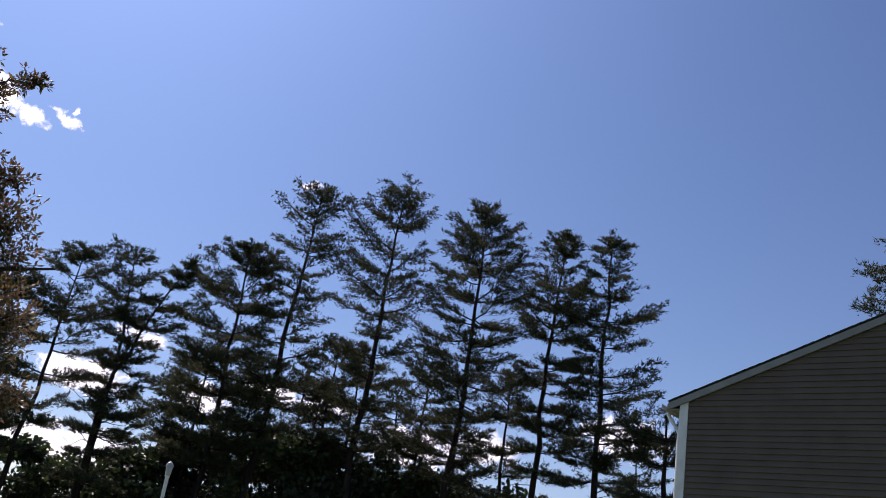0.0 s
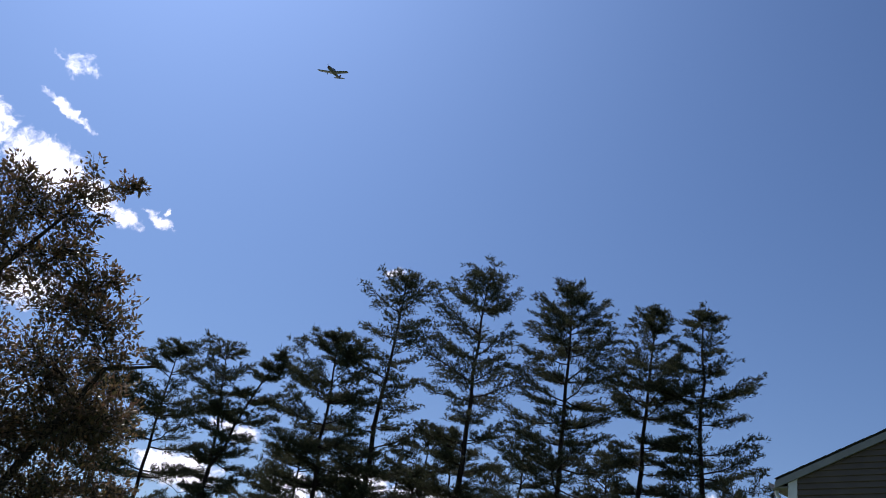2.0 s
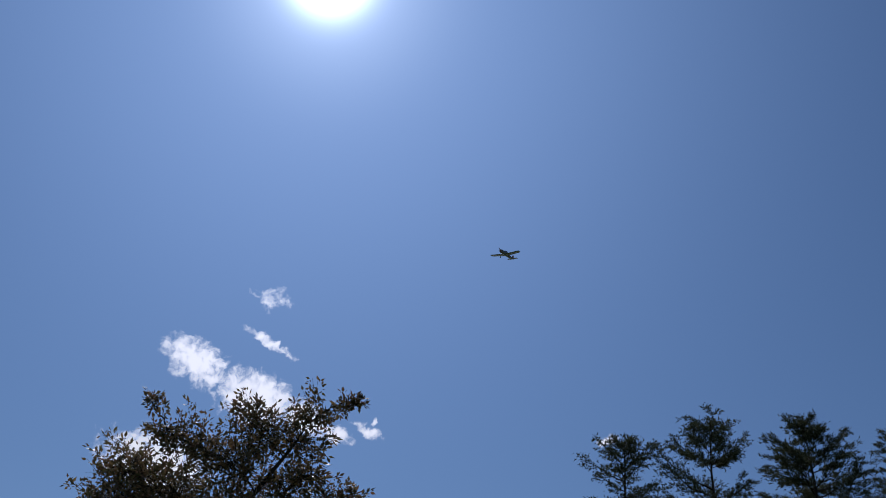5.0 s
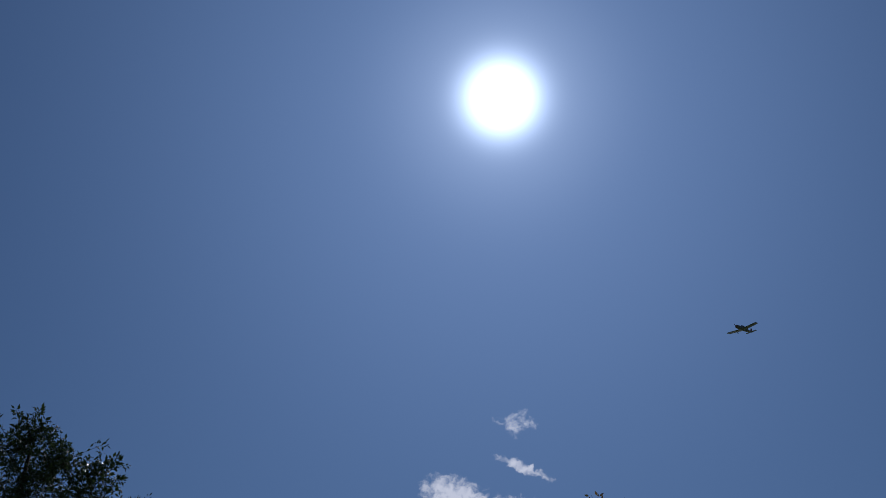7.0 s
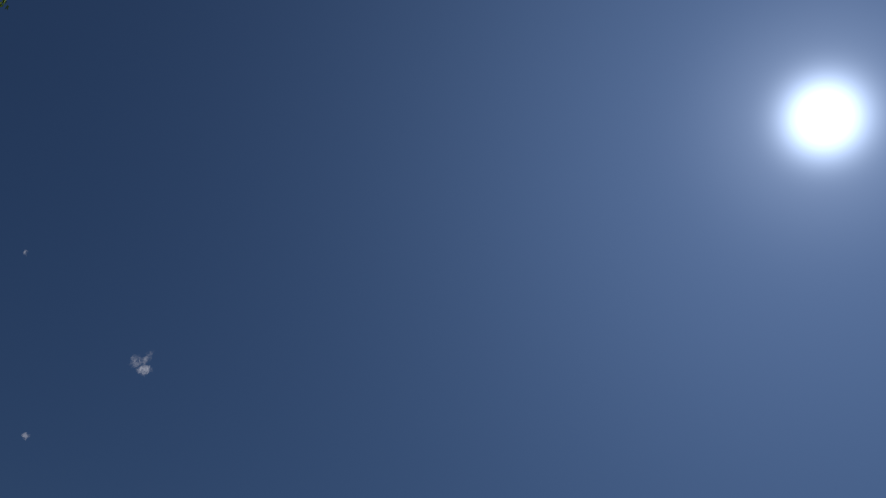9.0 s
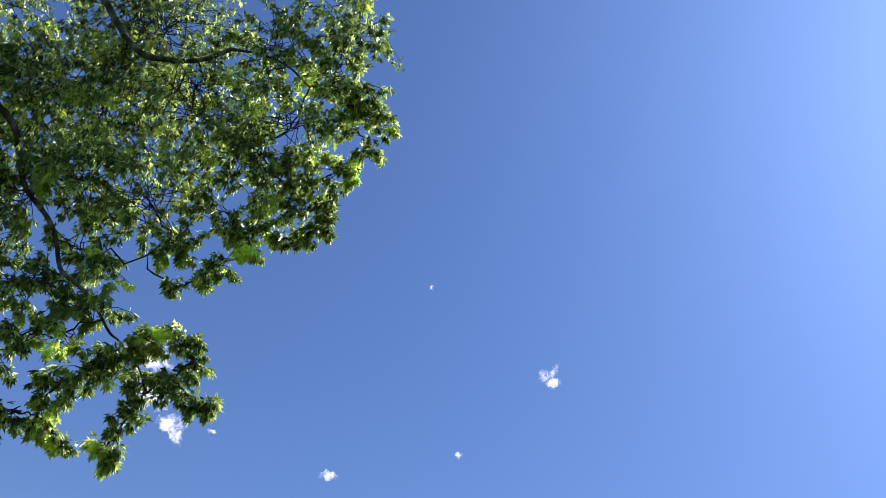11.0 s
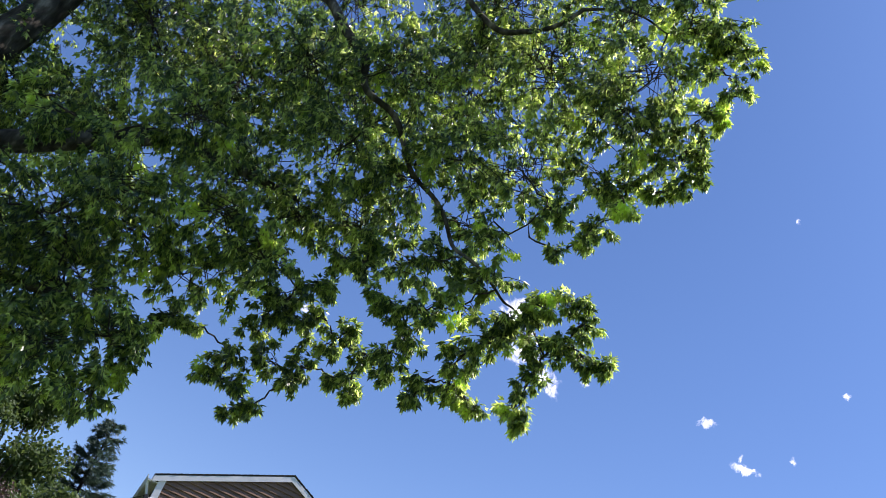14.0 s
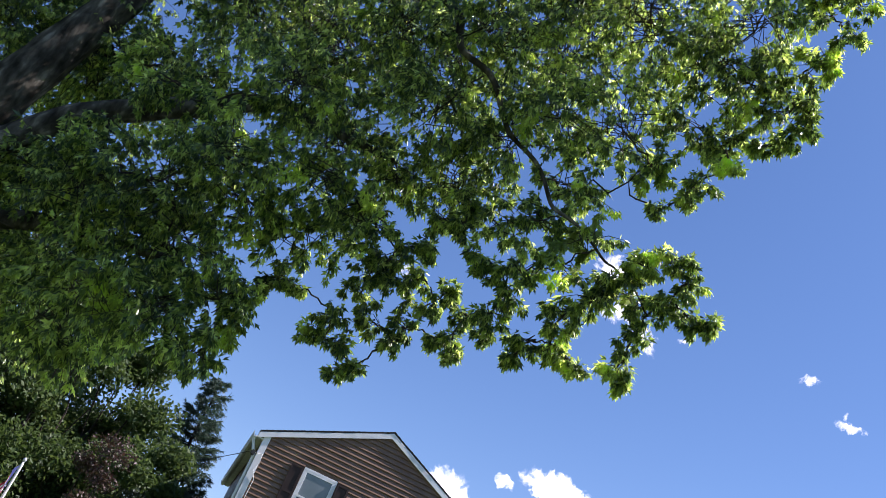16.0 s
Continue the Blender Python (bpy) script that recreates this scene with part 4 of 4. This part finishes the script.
    p.tube([(xe - 0.06, 0.1, ze), (xe - 0.06, 0.1, ze - 0.12), (xe * 0.5 - 0.06, 0.1, ze - 0.3), (-0.075, 0.1, ze - 0.42), (-0.075, 0.1, ze - 0.6), (-0.075, 0.1, 0.2)], [0.036] * 6, 8)
    p.link("downspout", WHITE_TRIM, root, smooth=True)
    # corner boards, butted to the siding
    for x in (board_width / 2 - 0.03, span - board_width / 2 + 0.03):
        part("corner_board", box(Matrix.Translation((x, -0.018, (eave + low) / 2)), (board_width, 0.036, eave - low), 0.004), WHITE_TRIM, root)
    part("corner_board", box(Matrix.Translation((-0.018, board_width / 2 + 0.004, (eave + low) / 2 - 0.05)), (0.03, board_width, eave - low - 0.1), 0.004), WHITE_TRIM, root)
    return root, wall, rise


def clapboards(wall, span, eave, rise, low, course, mat, holes=(), margin=0.13, lap=0.032):
    """Lapped boards on the gable wall, one object a course (or a piece of it beside a window)."""
    z = low
    rng = random.Random(3)
    while z < eave + rise - 0.12:
        top = z + course
        cut = 0.0 if top <= eave - 0.02 else (top - eave) * (span / 2) / rise
        x0, x1 = margin + cut * 1.0, span - margin - cut
        if cut:
            x0, x1 = cut + 0.05, span - cut - 0.05
            x0, x1 = max(x0, margin), min(x1, span - margin)
        runs = [(x0, x1)]
        for hx0, hx1, hz0, hz1 in holes:
            if z + course > hz0 and z < hz1:
                runs = [r for a, b in runs for r in ((a, min(b, hx0)), (max(a, hx1), b)) if r[1] - r[0] > 0.03]
        for a, b in runs:
            if b - a < 0.06:
                continue
            lip = rng.uniform(-0.001, 0.001)
            sec = [(-0.004, top + 0.006), (-lap + lip, z + 0.008), (-lap + 0.004 + lip, z), (-0.003, z + 0.001)]
            bm = bmesh.new()
            l, r = [[bm.verts.new((x, y, zz)) for y, zz in sec] for x in (a, b)]
            bm.faces.new(l)
            bm.faces.new(r[::-1])
            for i in range(4):
                j = (i + 1) % 4
                bm.faces.new((l[i], r[i], r[j], l[j]))
            part("clapboard", bm, mat, wall)
        z += course


def grey_house():
    az = radians(15.6)
    th = radians(25)
    right = Vector((math.cos(az), -math.sin(az), 0))
    fwd = Vector((math.sin(az), math.cos(az), 0))
    along = right * math.cos(th) - fwd * math.sin(th)
    span, eave = 9.2, 5.93
    corner = Vector((4.95, 18.3, 0))
    root, wall, rise = gable_house("grey_house", "two-storey house with grey clapboards, white corner board and gutter", corner, along, span, eave, 0.385, 11.0,
                                   GREY_SIDING, 0.108, 0.25, 0.2, 0.17, GREY_TRIM)
    clapboards(wall, span, eave, rise, 0.4, 0.108, GREY_SIDING, lap=0.03)


grey_house()


def brown_house():
    az = radians(-128.6)
    along = Vector((math.cos(az), -math.sin(az), 0))
    span, eave = 5.46, 6.27
    corner = Vector((-18.64, -13.56, 0))
    root, wall, rise = gable_house("brown_house", "house with brown clapboards, white trim and a gabled dark shingle roof", corner, along, span, eave, 0.455, 9.0,
                                   BROWN_SIDING, 0.118, 0.17, 0.2, 0.15)
    wx0, wx1, wz0, wz1 = 1.18, 1.9, 4.65, 5.88
    sh = 0.3
    clapboards(wall, span, eave, rise, 0.5, 0.118, BROWN_SIDING, [(wx0 - 0.06, wx1 + 0.06, wz0 - 0.06, wz1 + 0.06)], lap=0.036)
    win = part("window", box(Matrix.Translation(((wx0 + wx1) / 2, -0.002, wz1 + 0.03)), (wx1 - wx0 + 0.12, 0.06, 0.06), 0.004), WHITE_TRIM, root, "white double-hung window")
    part("frame", box(Matrix.Translation((wx0 - 0.03, -0.002, (wz0 + wz1) / 2)), (0.06, 0.06, wz1 - wz0), 0.004), WHITE_TRIM, win)
    part("frame", box(Matrix.Translation((wx1 + 0.03, -0.002, (wz0 + wz1) / 2)), (0.06, 0.06, wz1 - wz0), 0.004), WHITE_TRIM, win)
    part("sill", box(Matrix.Translation(((wx0 + wx1) / 2, -0.02, wz0 - 0.03)), (wx1 - wx0 + 0.18, 0.1, 0.06), 0.005), WHITE_TRIM, win)
    mid = (wz0 + wz1) / 2
    for lo, hi, y in ((mid, wz1, -0.016), (wz0, mid + 0.03, -0.004)):
        bm = box(Matrix.Translation((wx0 + 0.02, y, (lo + hi) / 2)), (0.04, 0.03, hi - lo), 0.003)
        box(Matrix.Translation((wx1 - 0.02, y, (lo + hi) / 2)), (0.04, 0.03, hi - lo), 0.003, bm)
        box(Matrix.Translation(((wx0 + wx1) / 2, y, lo + 0.02)), (wx1 - wx0 - 0.08, 0.03, 0.04), 0.003, bm)
        box(Matrix.Translation(((wx0 + wx1) / 2, y, hi - 0.02)), (wx1 - wx0 - 0.08, 0.03, 0.04), 0.003, bm)
        part("sash", bm, WHITE_TRIM, win)
        # the upper pane is a paler grey-green than the lower one
        part("pane", box(Matrix.Translation(((wx0 + wx1) / 2, y + 0.004, (lo + hi) / 2)), (wx1 - wx0 - 0.08, 0.006, hi - lo - 0.08)), PALE_PANE if hi == wz1 else GLASS, win, "pale grey-green upper pane" if hi == wz1 else "dark reflecting pane")
    for x in (wx0 - 0.075 - sh / 2, wx1 + 0.075 + sh / 2):
        h = wz1 - wz0 + 0.06
        m = Matrix.Translation((x, -0.044, (wz0 + wz1) / 2))
        bm = box(m, (sh - 0.08, 0.014, h - 0.1))
        for dx in (-sh / 2 + 0.025, sh / 2 - 0.025):
            box(m @ Matrix.Translation((dx, -0.006, 0)), (0.05, 0.03, h), 0.004, bm)
        for dz in (-h / 2 + 0.03, 0, h / 2 - 0.03):
            box(m @ Matrix.Translation((0, -0.006, dz)), (sh - 0.1, 0.028, 0.06), 0.004, bm)
        part("shutter", bm, SHUTTER, root, "dark brown panelled shutter")
    # service cable, its bracket and the loops down the corner
    p = Pile()
    rng = np.random.default_rng(2)
    p.tube([(-0.1, -0.05, eave - 0.55), (0.1, -0.06, eave - 0.5), (0.12, -0.07, eave - 0.7), (0.06, -0.06, eave - 0.9), (0.17, -0.05, eave - 1.1), (0.16, -0.05, eave - 1.6), (0.17, -0.05, 2.0)], [0.007] * 7, 6)
    p.link("service_wire", WHITE_TRIM, root, "pale wire clipped down the corner", smooth=True)
    part("wire_bracket", box(Matrix.Translation((-0.12, -0.06, eave - 0.55)), (0.1, 0.1, 0.12), 0.02), CABLE, root)
    return root


brown_house()


def service_cable():
    p = Pile()
    a, b = np.array([-18.6, -13.75, 5.75]), np.array([-36.0, -34.5, 9.5])
    t = np.linspace(0, 1, 24)[:, None]
    w = a + (b - a) * t
    w[:, 2:3] -= 1.1 * np.sin(np.pi * t)
    p.tube(w, [0.009] * 24, 6)
    tagged(p.link("service_cable", CABLE, smooth=True), "black service cable running to the brown house", "cable")


service_cable()


# ---- lamp post ----
def lathe(profile, n=16):
    p = Pile()
    p.tube([(0, 0, z) for r, z in profile], [r for r, z in profile], n)
    return p


def lamp_post(place, tall):
    root = thing("lamp_post", "white garden lamp post with a small grey lantern", "lamp", place)
    lathe([(0.06, 0), (0.06, 0.02), (0.045, 0.05), (0.04, 0.4), (0.036, tall - 0.3), (0.05, tall - 0.29), (0.05, tall - 0.27)]).link("post", WHITE_TRIM, root, smooth=False)
    lathe([(0.035, tall - 0.27), (0.055, tall - 0.24), (0.065, tall - 0.1), (0.06, tall - 0.09)]).link("lantern", METAL, root, "frosted grey lantern glass")
    lathe([(0.075, tall - 0.1), (0.08, tall - 0.085), (0.055, tall - 0.03), (0.02, tall), (0.005, tall + 0.02)]).link("cap", METAL, root)


lamp_post((-4.6, 19.9, 0), 3.5)


# ---- flag ----
def flag(place, tall):
    root = thing("flag_pole", "pole with a limp red, white and blue striped flag", "flag", place)
    lathe([(0.03, 0), (0.022, 0.3), (0.018, tall - 0.05), (0.014, tall)], 10).link("pole", WHITE_TRIM, root, smooth=True)
    lathe([(0.004, tall), (0.022, tall + 0.015), (0.026, tall + 0.035), (0.018, tall + 0.055), (0.002, tall + 0.065)], 10).link("finial", METAL, root, smooth=True)
    long, high = 0.9, 0.6

    def cloth(u0, u1, v0, v1, off):
        n, m = 14, max(2, int((v1 - v0) * 26))
        u, v = np.meshgrid(np.linspace(u0, u1, n), np.linspace(v0, v1, m), indexing="ij")
        fall = u * long
        x = 0.025 + fall * 0.30 + 0.04 * np.sin(u * 13 + v * 2)
        y = 0.10 * np.sin(u * 10 + v * 3) * u + off
        z = tall - 0.05 - v * high * (1 - 0.1 * u) - fall * 0.8
        a = (np.arange(n - 1)[:, None] * m + np.arange(m - 1)[None]).ravel()
        f = np.concatenate([np.stack([a, a + m, a + 1], -1), np.stack([a + 1, a + m, a + m + 1], -1)])
        p = Pile()
        p.add(np.stack([x, y, z], -1).reshape(-1, 3), f)
        return p

    for i in range(13):
        cloth(0.14 if i < 7 else 0.0, 1.0, i / 13, (i + 1) / 13, 0.0).link("stripe", FLAG_RED if i % 2 == 0 else FLAG_WHITE, root, smooth=True)
    cloth(0.0, 0.14, 0, 7 / 13, 0.0).link("canton", FLAG_BLUE, root, "dark blue corner of the flag", smooth=True)


flag((-9.89, -10.46, 0), 2.75)


# ---- aircraft ----
def aircraft(place, heading, bank, climb):
    """A low-winged single-engined aeroplane; nose along +y, wings along x."""
    root = thing("aircraft", "small low-winged propeller aeroplane flying high overhead", "aircraft")
    root.matrix_world = Matrix.Translation(place) @ Matrix.Rotation(radians(heading), 4, "Z") @ Matrix.Rotation(radians(climb), 4, "X") @ Matrix.Rotation(radians(bank), 4, "Y")
    p = Pile()
    p.tube([(0, 3.35, -0.02), (0, 3.3, 0), (0, 2.6, 0.02), (0, 1.6, 0.05), (0, 0.3, 0.08), (0, -1.5, 0.1), (0, -3.2, 0.16), (0, -4.0, 0.22)],
           [0.2, 0.42, 0.52, 0.56, 0.56, 0.44, 0.24, 0.1], 16)
    p.link("fuselage", PLANE_PAINT, root, smooth=True)

    def foil(name, x0, x1, y0, y1, c0, c1, z0, z1, thick, up=False, mat=PLANE_PAINT):
        bm = bmesh.new()
        sec = [(0.5, 0), (0.3, 0.5), (0, 0.6), (-0.5, 0.04), (-0.5, -0.04), (0, -0.35), (0.3, -0.35)]
        rings = []
        n = 6
        for k in range(n + 1):
            f = k / n
            c = (c0 + (c1 - c0) * f) * (1 if k < n else 0.85)
            x, y, z = x0 + (x1 - x0) * f, y0 + (y1 - y0) * f, z0 + (z1 - z0) * f
            rings.append([bm.verts.new((x + (b * thick if up else 0), y + a * c, z + (0 if up else b * thick))) for a, b in sec])
        for r, s in zip(rings, rings[1:]):
            for i in range(7):
                bm.faces.new((r[i], r[(i + 1) % 7], s[(i + 1) % 7], s[i]))
        bm.faces.new(rings[0])
        bm.faces.new(rings[-1][::-1])
        return part(name, bm, mat, root)

    foil("wing", 0.3, 4.6, 0.75, 0.7, 1.75, 1.4, -0.3, 0.15, 0.2)
    foil("wing", -0.3, -4.6, 0.75, 0.7, 1.75, 1.4, -0.3, 0.15, 0.2)
    foil("tailplane", 0.05, 1.6, -3.5, -3.55, 0.95, 0.7, 0.2, 0.22, 0.09)
    foil("tailplane", -0.05, -1.6, -3.5, -3.55, 0.95, 0.7, 0.2, 0.22, 0.09)
    foil("fin", 0, 0, -3.5, -3.85, 1.1, 0.6, 0.2, 1.35, 0.07, True, PLANE_TRIM)
    c = Pile()
    c.tube([(0, 1.3, 0.5), (0, 0.9, 0.72), (0, 0.2, 0.8), (0, -0.6, 0.66), (0, -1.3, 0.42)], [0.05, 0.26, 0.32, 0.26, 0.05], 12)
    c.link("canopy", GLASS, root, "clear bubble canopy", smooth=True)
    s = Pile()
    s.tube([(0, 3.3, 0), (0, 3.45, 0), (0, 3.62, 0)], [0.2, 0.15, 0.02], 12)
    prop = s.link("propeller", PLANE_TRIM, root, smooth=True)
    for a in (0.5, 0.5 + math.pi):
        part("blade", box(Matrix.Rotation(a, 4, "Y") @ Matrix.Translation((0, 3.46, 0.55)) @ Matrix.Rotation(0.4, 4, "Z"), (0.15, 0.03, 0.95), 0.01), PLANE_TRIM, prop)
    for x in (-1.3, 1.3):
        g = Pile()
        g.tube([(x, 0.9, -0.25), (x, 0.95, -0.8)], [0.07, 0.06], 8)
        gear = g.link("gear_leg", PLANE_PAINT, root, smooth=True)
        w = Pile()
        w.tube([(x - 0.09, 0.95, -0.88), (x - 0.06, 0.95, -0.88), (x + 0.06, 0.95, -0.88), (x + 0.09, 0.95, -0.88)], [0.12, 0.19, 0.19, 0.12], 14)
        w.link("wheel", CABLE, gear, smooth=True)


aircraft((-60.8, 219.5, 151.5), 165, -8, -8)
